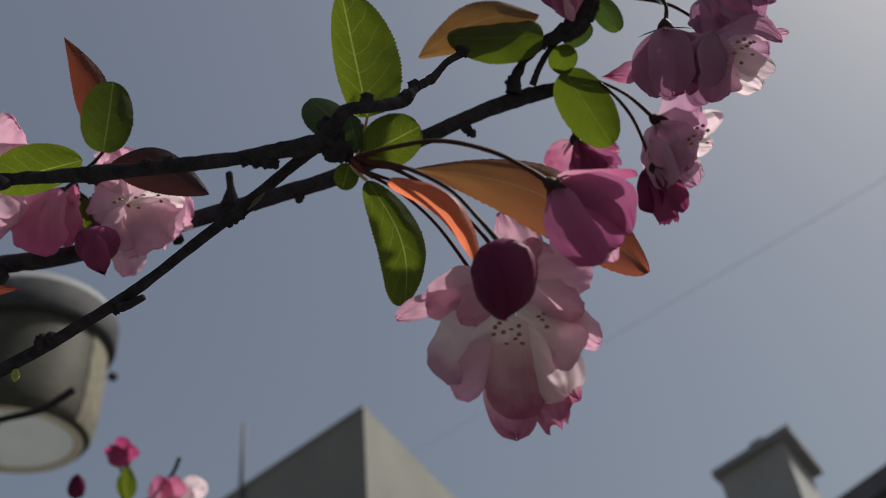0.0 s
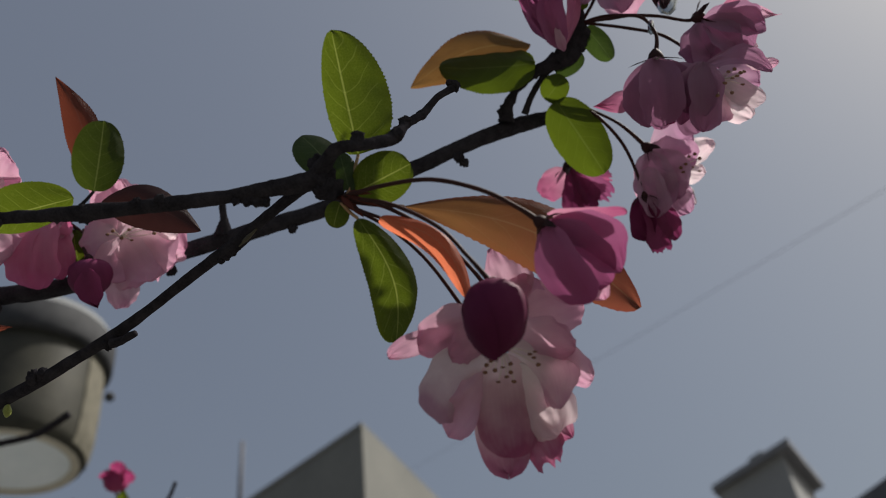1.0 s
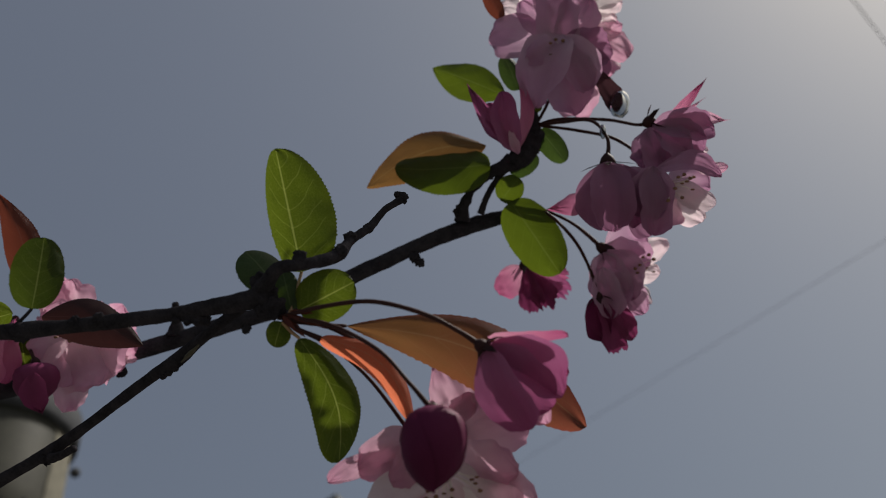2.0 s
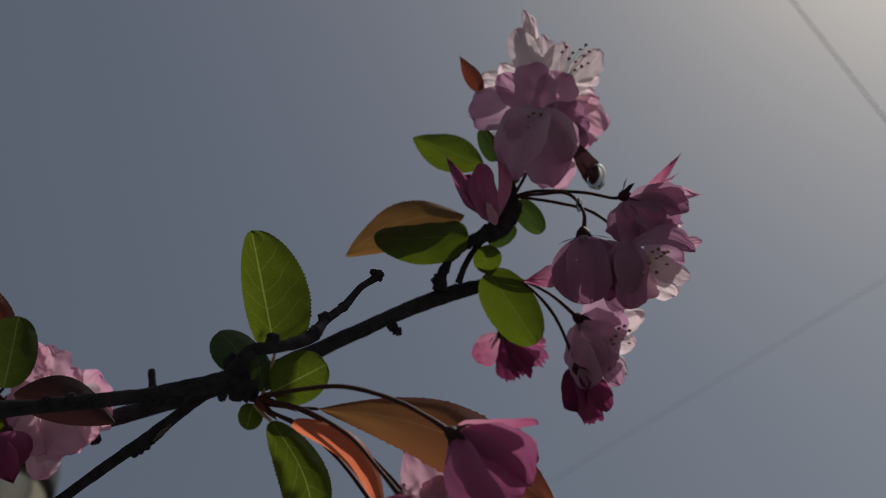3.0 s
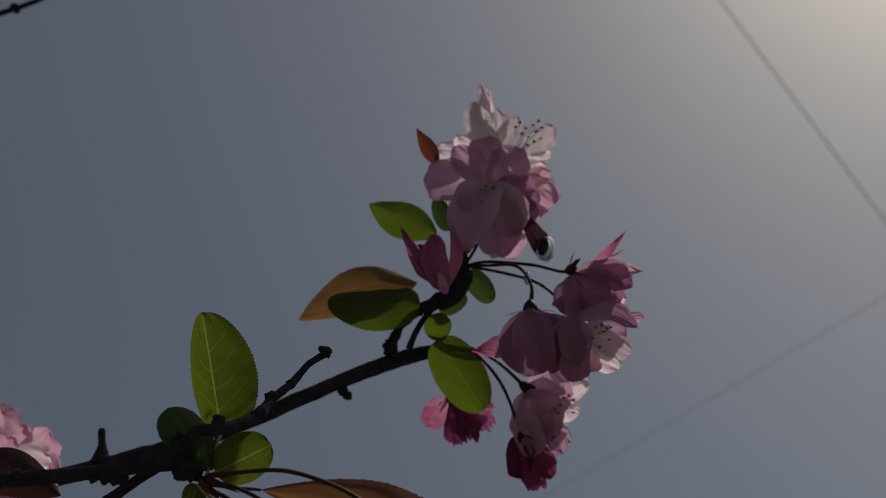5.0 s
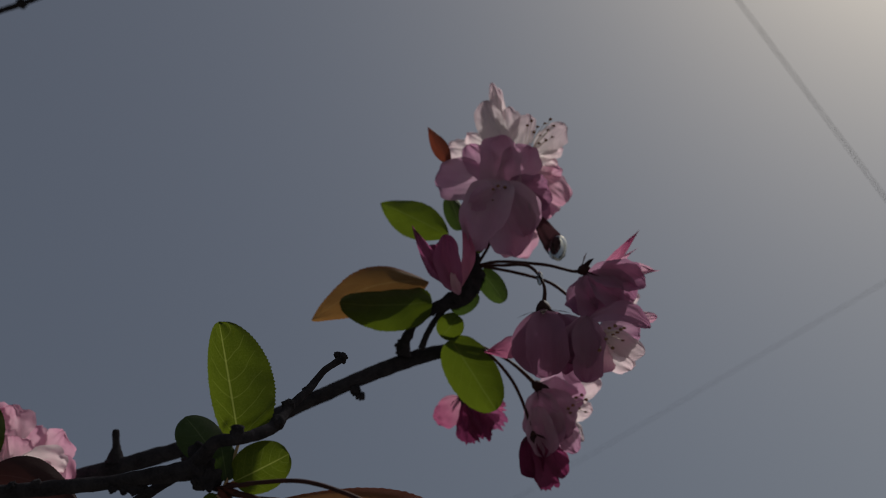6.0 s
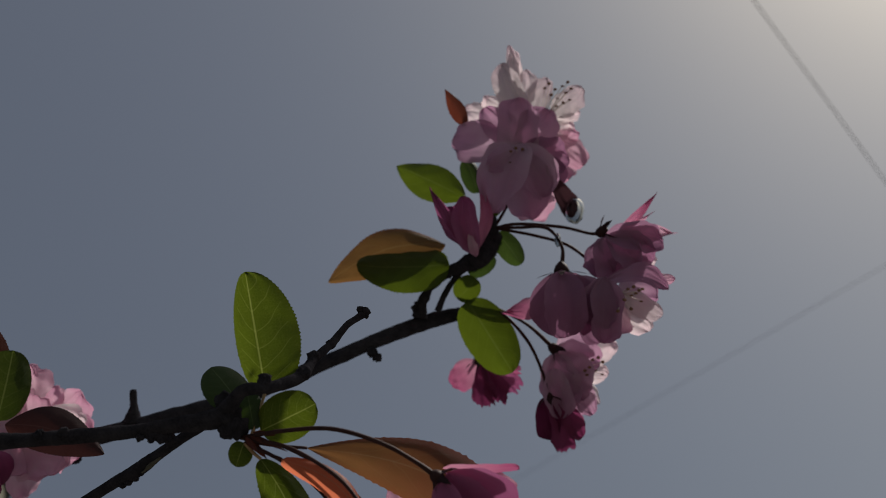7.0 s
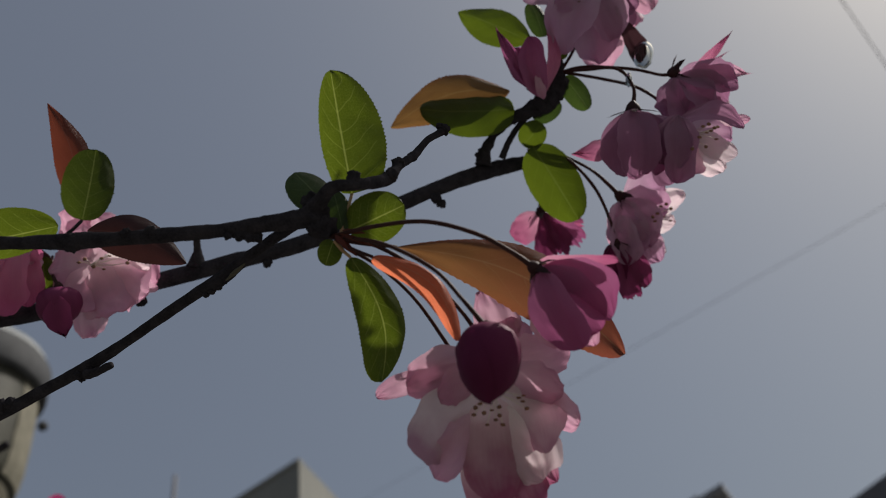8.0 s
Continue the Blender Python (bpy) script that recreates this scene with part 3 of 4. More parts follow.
stem(tree, "spur", [(-5.52, 2.49, 24.70, 0.135), (-4.93, 2.37, 24.60, 0.153), (-4.61, 2.31, 24.60, 0.135), (-4.47, 2.43, 24.60, 0.080)], TWIG, "hooked dead spur", 0.25, 10, 5, [((-5.33, 2.32, 24.50), 0.12), ((-5.06, 2.27, 24.50), 0.11), ((-4.78, 2.24, 24.50), 0.12), ((-4.51, 2.27, 24.50), 0.12)])
stem(tree, "twig", [(-40, -16, 44, 0.8), (-19.0, -5.96, 32.53, 0.25), (-15.5, -4.28, 31.51, 0.235), (-13.3, -3.20, 30.68, 0.22), (-11.5, -2.24, 29.89, 0.195), (-10.4, -1.64, 29.36, 0.205), (-9.2, -0.90, 28.74, 0.165), (-7.6, 0.16, 27.85, 0.170), (-6.6, 0.80, 27.25, 0.178), (-6.15, 1.03, 27.00, 0.225), (-5.6, 1.42, 26.62, 0.205), (-5.2, 1.72, 26.35, 0.165), (-4.6, 2.14, 25.98, 0.160), (-3.8, 2.66, 25.43, 0.165), (-3.25, 2.98, 24.95, 0.185)],
     TWIG, "straight dark side twig", 0.07, 12, 8, [((-6.35, 0.72, 27.0), 0.12), ((-6.15, 0.84, 26.9), 0.13), ((-5.95, 0.98, 26.8), 0.12), ((-5.75, 1.12, 26.7), 0.10), ((-10.25, -1.78, 29.20), 0.24), ((-10.62, -1.92, 29.35), 0.22), ((-13.5, -3.17, 30.6), 0.30), ((-13.15, -2.98, 30.5), 0.24)])
stem(tree, "spur", [(-10.34, -1.88, 29.10, 0.157), (-9.80, -1.68, 28.85, 0.125), (-9.46, -1.52, 28.70, 0.115)], TWIG, "short grey bud scar", 0.2, 10, 5)

SCAR = solid_material("pale torn bark", (0.05, 0.045, 0.03), (0.10, 0.09, 0.06), 300, 0.8, 0.6, 0.0005)
bm = bmesh.new()
tube(bm, [(-5.70, 1.15, 26.50, 0.03), (-5.50, 1.32, 26.42, 0.055), (-5.30, 1.49, 26.28, 0.045), (-5.12, 1.65, 26.18, 0.02)], 8, 5, 0.5, 3.0)
part("bark_scar", bm, SCAR, tree, "pale strip of torn bark", at(-5.70, 1.15, 26.50))
YOUNG = solid_material("young bud scale", (0.14, 0.17, 0.03), (0.32, 0.36, 0.08), 500, 0.5, 0.3, 0.0002)
bm = bmesh.new()
blob(bm, (-14.60, -4.30, 31.00), 0.16, (0.9, 1.4, 0.8), 0.3, 5.0)
part("leaf_bud", bm, YOUNG, tree, "tiny yellow-green leaf bud", at(*(-14.60, -4.25, 31.00)))
NODE = (-2.61, 2.37, 24.40)
# leaves of the front spur
leaf(tree, (-2.07, 3.62, 24.94), (-2.76, 6.98, 24.59), 1.82, GREEN, (0.15, 0, -1), egg_outline, -0.02, 0.3, stem=(-2.34, 2.37, 24.40), label="fresh green leaf with pale veins, lit through", asym=0.38)
leaf(tree, (-2.72, 3.15, 25.15), (-3.76, 4.27, 25.74), 1.3, DULL_SHADE_GREEN, (0.5, 0.3, -1), oval_outline, label="small round dark leaf in shade")
leaf(tree, (-2.10, 2.56, 24.56), (-0.62, 3.33, 24.65), 1.4, GREEN, (0, -0.2, -1), oval_outline, stem=(-2.40, 2.36, 24.30), label="small broad green leaf")
leaf(tree, (-2.28, 2.59, 24.46), (-2.59, 3.70, 24.84), 0.75, DULL_SHADE_GREEN, (0.3, 0, -1), oval_outline, label="small dull green leaf")
leaf(tree, (-2.49, 2.26, 24.17), (-2.70, 1.59, 24.38), 0.66, GREEN, (0, 0, -1), oval_outline, label="tiny green leaf")
leaf(tree, (-2.02, 1.82, 24.20), (-1.08, -1.58, 25.50), 1.36, GREEN, (0.3, 0.1, -1), drop_outline, 0.03, sway=(0.40, 0.03), stem=(-2.47, 2.25, 24.20), label="drooping green leaf, half in shade")
leaf(tree, (-1.43, 1.84, 24.00), (0.95, -0.31, 23.90), 0.70, ORANGE, (0.2, 0.3, -1), oval_outline, fold=0.65, sway=(0.37, 0.33), stem=(-2.47, 2.28, 24.20), label="narrow orange young leaf, lit through", rib=STALK)
leaf(tree, (-0.78, 2.14, 24.20), (5.63, -0.63, 24.80), 1.9, BRONZE, (0, 0.25, -1), lance_outline, 0.02, ruffle=0.012, sway=(0.24, 0.66), stem=(-2.32, 2.28, 24.20), label="long bronze leaf with toothed edge", rib=STALK)
for a, b, w in (((-2.37, 2.42, 24.20), (-1.63, 2.24, 24.01), 0.16), ((-2.40, 2.38, 24.20), (-1.85, 1.84, 24.11), 0.2), ((-2.33, 2.44, 24.10), (-1.27, 2.06, 23.91), 0.13), ((-2.45, 2.41, 24.10), (-2.07, 2.01, 23.91), 0.17), ((-2.28, 2.54, 24.20), (-1.61, 2.47, 24.10), 0.14)):
    leaf(tree, a, b, w, RUST, (0.2, 0.3, -1), label="thin reddish bract at the spur")
# leaves on the left of the front branch
leaf(tree, (-9.85, 3.25, 25.70), (-10.63, 5.94, 25.50), 0.98, RUST, (0.4, 0, -1), fold=0.3, ruffle=0.01, sway=(0.28, 0.04), label="pointed rust-red leaf")
leaf(tree, (-9.36, 2.66, 25.00), (-9.08, 4.61, 25.00), 1.36, SHADED_GREEN, (0.62, 0.1, -1), oval_outline, stem=(-9.87, 2.20, 25.10), label="rounded green leaf standing on the branch", rib=TWIG)
leaf(tree, (-9.66, 2.48, 26.40), (-6.94, 1.63, 27.00), 1.35, PURPLE, (0, 0.3, -1), pointed_outline, sway=(-0.08, 0.26), ruffle=0.008, label="dark purple leaf in shade")
leaf(tree, (-10.48, 2.58, 26.40), (-13.37, 1.92, 26.80), 1.42, GREEN, (0, -0.2, -1), drop_outline, label="broad yellow-green leaf behind the branch", asym=0.16)
leaf(tree, (-13.33, -1.24, 26.00), (-11.88, -1.10, 25.60), 0.3, RUST, (0, 0.2, -1), label="reddish young leaf tip")

# ---- front cluster ----
FC, BK = (0, 0.1, -1), (0, 0.1, 1)
bud(tree, (1.46, 0.07, 22.20), (1.47, -1.66, 20.90), 1.56, DEEP, "dark magenta bud hanging on a curved stalk", [NODE, (-1.23, 2.19, 23.60), (0.09, 1.55, 22.80), (0.85, 0.78, 22.40)])
f1 = blossom(tree, (1.88, -0.68, 24.95), (0.1, -0.8, -0.6), "pale pink open blossom hanging face down", [NODE, (-1.41, 2.17, 24.20), (-0.06, 1.45, 24.20), (1.00, 0.47, 24.50)], 0.6)
stem(tree, "flower_stalk", [(*(-2.41, 2.22, 24.40), 0.055), (*(-1.28, 1.62, 24.60), 0.05), (*(-0.21, 0.71, 24.80), 0.05), (*(0.95, -0.84, 25.00), 0.06)], STALK, "", 0.06, 8, 10)
# outer ring, unseen behind the others, added to shade them
for tip in ((0.44, -1.25, 25.40), (3.43, -0.93, 25.50), (1.93, 0.50, 25.60)):
    petal(f1, (2.02, -1.04, 25.00), tip, 1.3, PALE, (0.1, 0.2, -1), 0.10, 0.3)
# upper petals, behind the bud
petal(f1, (2.34, -0.91, 24.90), (1.62, 1.04, 25.20), 1.2, ROSY, (0.1, -0.3, -1), 0.06, 0.2, sway=(0.10, 0.05))
petal(f1, (2.25, -1.06, 24.80), (2.69, 0.25, 25.00), 1.3, ROSY, (0, -0.3, -1), 0.05, 0.25)
petal(f1, (2.24, -0.98, 24.60), (4.00, -0.54, 24.70), 1.35, ROSY, (-0.2, -0.3, -1), 0.05, 0.25, outline=broad_outline)
petal(f1, (1.95, -1.17, 23.90), (3.62, -1.58, 23.30), 1.35, ROSY, (-0.2, -0.3, -1), 0.05, 0.25)
# petals to the left
petal(f1, (1.53, -1.04, 24.40), (-1.22, -1.83, 23.95), 1.1, ROSY, (-0.1, -0.6, -0.7), 0.06, 0.3, sway=(0, 0.10), label="pale pink petal")
petal(f1, (1.56, -0.81, 24.10), (-0.47, -1.55, 23.75), 1.35, ROSY, (-0.1, -0.4, -0.8), 0.06, 0.3, sway=(-0.05, 0.14), ragged=0.12)
petal(f1, (1.58, -1.10, 24.00), (0.41, -1.82, 23.40), 1.1, ROSY, (-0.1, -0.4, -0.8), 0.06, 0.3)
petal(f1, (1.58, -1.47, 23.90), (0.00, -3.30, 22.80), 1.50, FLUSH_SHADED, (0.3, 0.1, -0.9), -0.10, 0.34, 0.012, sway=(-0.12, 0.05), outline=broad_outline)
# lower petals
petal(f1, (1.52, -2.22, 24.00), (0.32, -3.79, 23.35), 1.25, PALE, (0.2, -0.2, -1), 0.05, 0.2, 0.07, outline=broad_outline)
petal(f1, (1.78, -1.68, 23.70), (2.00, -4.29, 22.90), 1.72, BLUSH, (0, 0.3, -1), -0.10, 0.4, 0.02, ragged=0.04, outline=broad_outline)
petal(f1, (1.74, -2.35, 23.75), (1.87, -4.81, 23.10), 1.55, BLUSH, (0, 0.3, -1), -0.05, 0.4, 0.05, ragged=0.06, outline=oval_outline)
petal(f1, (2.20, -2.65, 23.85), (2.99, -4.57, 23.35), 1.1, BLUSH, (-0.2, 0.2, -1), 0.04, 0.2, 0.09, outline=ragged_outline)
petal(f1, (2.40, -2.74, 23.95), (3.58, -3.98, 23.65), 0.85, BLUSH, (-0.2, 0.2, -1), 0.04, 0.3, 0.10, ragged=0.2)
# petals to the right
petal(f1, (1.94, -2.06, 23.85), (3.23, -3.71, 23.20), 1.6, WHITE, (-0.2, 0.2, -1), -0.05, 0.2, outline=broad_outline)
petal(f1, (1.94, -1.46, 23.80), (3.20, -3.04, 22.95), 1.66, FLUSH_SHADED, (-0.5, 0.1, -0.9), -0.12, 0.4, 0.02, sway=(0.16, 0.12))
petal(f1, (2.47, -1.32, 23.95), (4.07, -2.42, 23.35), 1.05, PALE, (-0.5, 0, -0.9), 0.05, 0.2)
for k, (x, y, z) in enumerate(((1.44, -1.88, 23.10), (1.33, -2.00, 23.20), (1.53, -2.10, 23.00), (1.29, -2.18, 23.20), (1.61, -2.39, 22.90), (1.73, -2.03, 23.00), (1.82, -2.26, 22.90), (1.93, -1.95, 23.10), (1.93, -2.16, 23.00), (2.01, -2.38, 22.90), (2.43, -1.71, 23.10), (2.56, -1.65, 23.10), (2.52, -1.79, 23.00), (2.63, -1.97, 23.00))):
    stamen(f1, (1.80, -1.58, 23.75), (x, y, z), 0.054, k)

f2 = blossom(tree, (2.67, 1.61, 22.50), (0.7, -0.5, 0.1), "half-open deep pink blossom seen from its side", [NODE, (-1.38, 2.63, 23.60), (-0.06, 2.74, 23.00), (1.21, 2.43, 22.60), (2.11, 1.98, 22.50)], 0.48, 0.06)
petal(f2, (2.84, 1.82, 22.60), (4.84, 1.84, 22.60), 0.66, PINK, (0.1, -1, -0.5), 0.06, 0.3, 0.02, ragged=0.04, outline=broad_outline)
petal(f2, (2.79, 1.58, 22.40), (3.86, -0.37, 22.00), 1.15, ROSE, (0.3, 0.2, 1), -0.14, 0.4, 0.03, ragged=0.14, sway=(-0.06, -0.10), outline=broad_outline)
petal(f2, (2.86, 1.63, 22.50), (4.40, 0.13, 22.50), 1.3, ROSE, (0.1, 0.2, 1), -0.14, 0.4, 0.03, ragged=0.14, outline=broad_outline)
petal(f2, (2.91, 1.68, 22.70), (4.68, 0.46, 22.40), 1.25, ROSE, (-0.3, 0.2, 1), -0.14, 0.5, 0.04, ragged=0.16, sway=(0.12, 0.12))
petal(f2, (3.05, 1.53, 23.20), (4.96, 0.81, 23.30), 1.35, PINK, (0, 0, -1), -0.12, 0.4)
petal(f2, (3.59, 0.80, 23.00), (4.26, -0.32, 22.60), 0.75, PALE, (0.3, 0.2, 1), 0.10, 0.4, 0.12, ragged=0.14, outline=broad_outline)
petal(f2, (2.99, 1.39, 23.30), (3.74, -0.39, 23.50), 1.25, PALE, (0, 0, -1), -0.1, 0.3)
petal(f2, (2.99, 1.38, 23.10), (4.44, 0.02, 23.30), 1.3, ROSE, (0, 0, -1), -0.1, 0.3)


# ---- left cluster, on the back branch ----
def hang(fl, petals, bow=-0.08, fold=0.35, ruffle=0.06):
    """Petals of a blossom: base, tip, width, material, the way it faces, sideways swing, outline."""
    for base, tip, w, mat, f, *more in petals:
        petal(fl, base, tip, w, mat, f, bow, fold, ruffle, more[0] if more else (0, 0), outline=more[1] if len(more) > 1 else round_outline)


def flower(name_label, place, towards, stalk, petals, size=0.65, heart=None, anthers=(), bow=-0.08, fold=0.35, ruffle=0.06, spread=0.5):
    """A blossom from its stalk, its petals and its stamens, which run from the heart to the anthers."""
    fl = blossom(tree, place, towards, name_label, stalk, size, 0.07, spread)
    hang(fl, petals, bow, fold, ruffle)
    for k, a in enumerate(anthers):
        stamen(fl, heart, a, 0.07, k)
    return fl


side_blossom = flower("pale pink open blossom facing down", (-13.00, 2.13, 37.60), (0, -0.3, -0.9), [(-14.51, 0.26, 38.00), (-13.82, 1.42, 37.40)], (
    ((-12.76, 1.68, 36.90), (-14.18, 1.56, 36.30), 2.0, PALE, (0.3, 0, -1), (0, 0.1), broad_outline), ((-12.81, 1.82, 36.90), (-13.65, 3.09, 36.70), 1.7, PALE, FC, (0, 0), broad_outline), ((-12.68, 1.90, 36.80), (-12.45, 2.96, 36.80), 1.7, PALE, FC),
    ((-12.83, 1.81, 36.70), (-12.84, 0.03, 35.70), 2.5, PALE, (0.1, 0.3, -1), (0, 0), broad_outline), ((-12.53, 1.84, 36.50), (-11.35, -0.02, 35.50), 2.5, PALE, (0, 0.3, -1), (0, 0), broad_outline), ((-12.48, 1.94, 36.60), (-10.38, 0.65, 35.80), 2.2, PALE, (-0.3, 0.2, -1)), ((-12.46, 1.99, 36.70), (-10.31, 1.78, 36.20), 1.6, WHITE, (-0.4, 0, -1))),
    0.7, (-12.71, 1.80, 36.50), ((-12.97, 1.86, 35.90), (-12.77, 1.99, 35.90), (-12.35, 1.71, 35.70), (-12.13, 2.04, 35.90), (-11.95, 1.62, 35.70), (-11.87, 2.15, 36.00), (-11.29, 2.13, 36.00), (-11.14, 1.90, 35.90)), -0.10, ruffle=0.045)
hang(side_blossom, (
    ((-12.08, 1.69, 37.20), (-10.17, 1.31, 36.90), 1.4, PALE, (-0.2, -0.2, -1), (0, 0), broad_outline), ((-12.28, 1.61, 37.40), (-10.69, 0.77, 37.20), 1.3, WHITE, FC), ((-12.96, 0.72, 37.20), (-13.00, -1.13, 37.20), 1.35, PALE, FC, (0, 0), broad_outline), ((-12.84, 0.38, 37.40), (-12.48, -0.25, 37.30), 1.1, PALE, FC), ((-13.17, 2.24, 37.40), (-14.13, 4.19, 37.60), 1.7, PALE, FC), ((-12.97, 2.48, 37.50), (-13.18, 4.20, 37.70), 1.7, PALE, FC),
    ((-12.70, 1.28, 38.88), (-11.12, 3.00, 38.52), 1.7, PALE, FC), ((-12.70, 1.28, 38.88), (-12.80, 3.31, 38.87), 2.0, PALE, FC), ((-13.17, 1.28, 38.91), (-13.97, 3.96, 38.52), 1.7, PALE, FC), ((-12.70, 1.17, 38.90), (-11.10, 1.66, 38.53), 1.6, WHITE, FC)), bow=-0.10, ruffle=0.07)
flower("half-open pink blossom", (-14.93, 2.42, 36.60), (-0.4, -0.8, 0), [(-14.35, 0.74, 38.20), (-14.59, 1.90, 37.60)], (
    ((-15.89, 2.35, 36.60), (-16.12, 0.07, 35.70), 1.4, PINK, (0.3, 0.3, 1), (-0.35, 0.0), broad_outline), ((-15.72, 2.42, 36.30), (-15.33, -0.33, 35.30), 2.2, PINK, (0, 0.3, 1), (0, 0), broad_outline), ((-15.75, 2.35, 36.60), (-14.70, 0.07, 35.70), 1.4, PINK, (-0.3, 0.3, 1), (0.2, 0), broad_outline), ((-16.02, 2.32, 36.80), (-16.66, 0.48, 36.20), 1.3, PINK, (0.3, 0.3, 1), (-0.05, 0.15)),
    ((-15.23, 2.00, 36.00), (-14.43, 2.48, 35.80), 0.75, PINK, (0, 0.5, -1)), ((-14.91, 2.27, 36.00), (-14.47, 1.54, 35.90), 0.5, PALE, (0.4, 0.2, -1)), ((-15.42, 1.40, 36.90), (-14.56, 0.89, 36.70), 0.8, WHITE, FC), ((-16.11, 2.29, 37.20), (-16.57, 0.12, 37.00), 1.9, PALE, FC), ((-16.01, 2.29, 37.20), (-15.51, 0.12, 37.00), 1.9, PINK, FC)), 0.7, bow=-0.12, fold=0.25, ruffle=0.03)
left_bud = bud(tree, (-13.67, 0.87, 35.80), (-13.39, -0.77, 35.40), 1.66, PLUM, "dark magenta bud", [(-14.67, 2.14, 37.80), (-14.25, 1.51, 36.60)])
petal(left_bud, (-13.37, 0.57, 34.90), (-13.10, -0.96, 35.10), 1.2, PLUM, BK, -0.1, 0.4, 0.03, outline=pointed_outline)
leaf(tree, (-14.39, 0.71, 36.60), (-14.70, 2.09, 36.80), 0.8, GREEN, FC, oval_outline, label="small green leaf between the blossoms")
flower("pale blossom at the branch", (-18.59, 3.29, 35.00), (0.6, 0.3, -0.5), [(-20.66, 0.50, 38.00), (-19.67, 2.08, 36.60)], (
    ((-18.16, 3.29, 35.00), (-16.27, 4.85, 34.60), 1.9, PALE, FC, (0.1, 0.2), broad_outline), ((-18.16, 3.29, 35.00), (-15.98, 3.88, 34.80), 1.6, PALE, FC), ((-18.05, 3.27, 34.80), (-16.56, 3.02, 34.40), 1.9, WHITE, FC), ((-18.27, 2.42, 35.00), (-16.46, 0.90, 35.00), 2.1, PALE, FC, (0, 0), broad_outline)), 0.7)

# ---- back cluster ----
leaf(tree, (4.06, 9.90, 38.41), (-1.04, 8.07, 38.16), 2.2, OLIVE, (0, 0.4, -1), pointed_outline, sway=(-0.08, 0.52), bow=0.03, label="yellow olive leaf, lit through")
leaf(tree, (4.18, 8.97, 37.73), (0.17, 8.79, 37.76), 2.3, PLAIN_GREEN, (0, 0.5, -1), egg_outline, sway=(0.05, -0.22), label="green leaf shaded by the one above")
leaf(tree, (4.85, 11.92, 37.82), (1.82, 13.64, 39.62), 1.75, PLAIN_GREEN, (0.1, 0, -1), pointed_outline, label="green leaf below the top blossom")
leaf(tree, (5.42, 12.22, 38.04), (4.88, 13.81, 38.32), 1.0, DULL_SHADE_GREEN, (0.3, 0, -1), oval_outline, label="small dark leaf in shade")
leaf(tree, (6.26, 10.40, 37.58), (7.33, 9.03, 37.52), 1.05, DULL_SHADE_GREEN, (0, 0, -1), oval_outline, label="small dark green leaf")
leaf(tree, (4.62, 7.44, 37.94), (5.36, 8.35, 37.55), 1.15, PLAIN_GREEN, (0, 0, -1), oval_outline, label="tiny round green leaf")
leaf(tree, (5.01, 7.37, 37.71), (7.06, 4.34, 37.89), 2.15, PLAIN_GREEN, (-0.1, 0, -1), oval_outline, label="broad green oval leaf")
leaf(tree, (4.85, 15.20, 37.90), (3.79, 16.75, 37.49), 0.8, RUST, (0.2, 0, -1), leaf_outline, label="small rust leaf behind the top blossom")
leaf(tree, (6.21, 9.43, 38.04), (5.11, 8.55, 38.04), 0.9, DULL_SHADE_GREEN, (0, 0, -1), outline=oval_outline, label="small leaf at the node")
leaf(tree, (5.91, 11.07, 37.48), (6.17, 11.76, 37.16), 0.7, GREEN, (0, 0, -1), label="tiny green leaf at the shoot's tip")
N2 = (6.11, 10.59, 37.55)

top_blossom = flower("white open blossom with long stamens at the top", (7.32, 15.61, 38.71), (0.5, 0.6, 0.2), [N2, (6.39, 13.32, 38.52)], (
    ((7.47, 16.10, 38.30), (6.30, 18.18, 37.80), 1.2, CREAM, (0.3, 0, 1), (-0.10, -0.05), broad_outline), ((7.15, 16.65, 38.20), (6.69, 19.10, 37.90), 0.5, CREAM, (-0.5, 0, -1), (-0.05, 0)), ((7.23, 16.71, 38.40), (6.96, 18.98, 38.20), 0.45, WHITE, (-0.5, 0, -1), (0.05, 0)),
    ((7.76, 16.17, 38.50), (8.58, 17.81, 38.40), 1.2, CREAM, FC, (0.05, 0), broad_outline), ((7.61, 16.20, 38.60), (7.60, 18.16, 38.40), 1.2, CREAM, FC), ((7.27, 16.55, 37.90), (7.33, 16.05, 37.80), 0.6, PINK, FC),
    ((8.87, 16.01, 38.40), (10.10, 17.40, 38.00), 1.25, CREAM, (-0.3, -0.2, -1), (0, 0), broad_outline), ((8.64, 15.85, 38.60), (10.15, 16.37, 38.60), 0.9, WHITE, FC), ((8.57, 15.80, 38.80), (9.95, 15.65, 38.70), 1.1, WHITE, FC), ((8.70, 15.14, 38.50), (10.36, 13.81, 38.30), 1.35, ROSY, FC, (0.1, 0.12)), ((8.86, 15.04, 38.70), (10.09, 15.36, 38.60), 0.9, PALE, FC)),
    0.65, (8.29, 15.70, 38.30), ((8.30, 17.02, 37.50), (8.50, 17.27, 37.60), (8.58, 16.72, 37.50), (8.74, 16.95, 37.40), (8.86, 16.54, 37.40), (9.09, 17.15, 37.50), (9.22, 16.81, 37.40), (9.34, 17.36, 37.50), (9.11, 16.34, 37.40), (9.49, 17.05, 37.50), (8.82, 16.21, 37.50), (9.43, 16.53, 37.50)), ruffle=0.09)
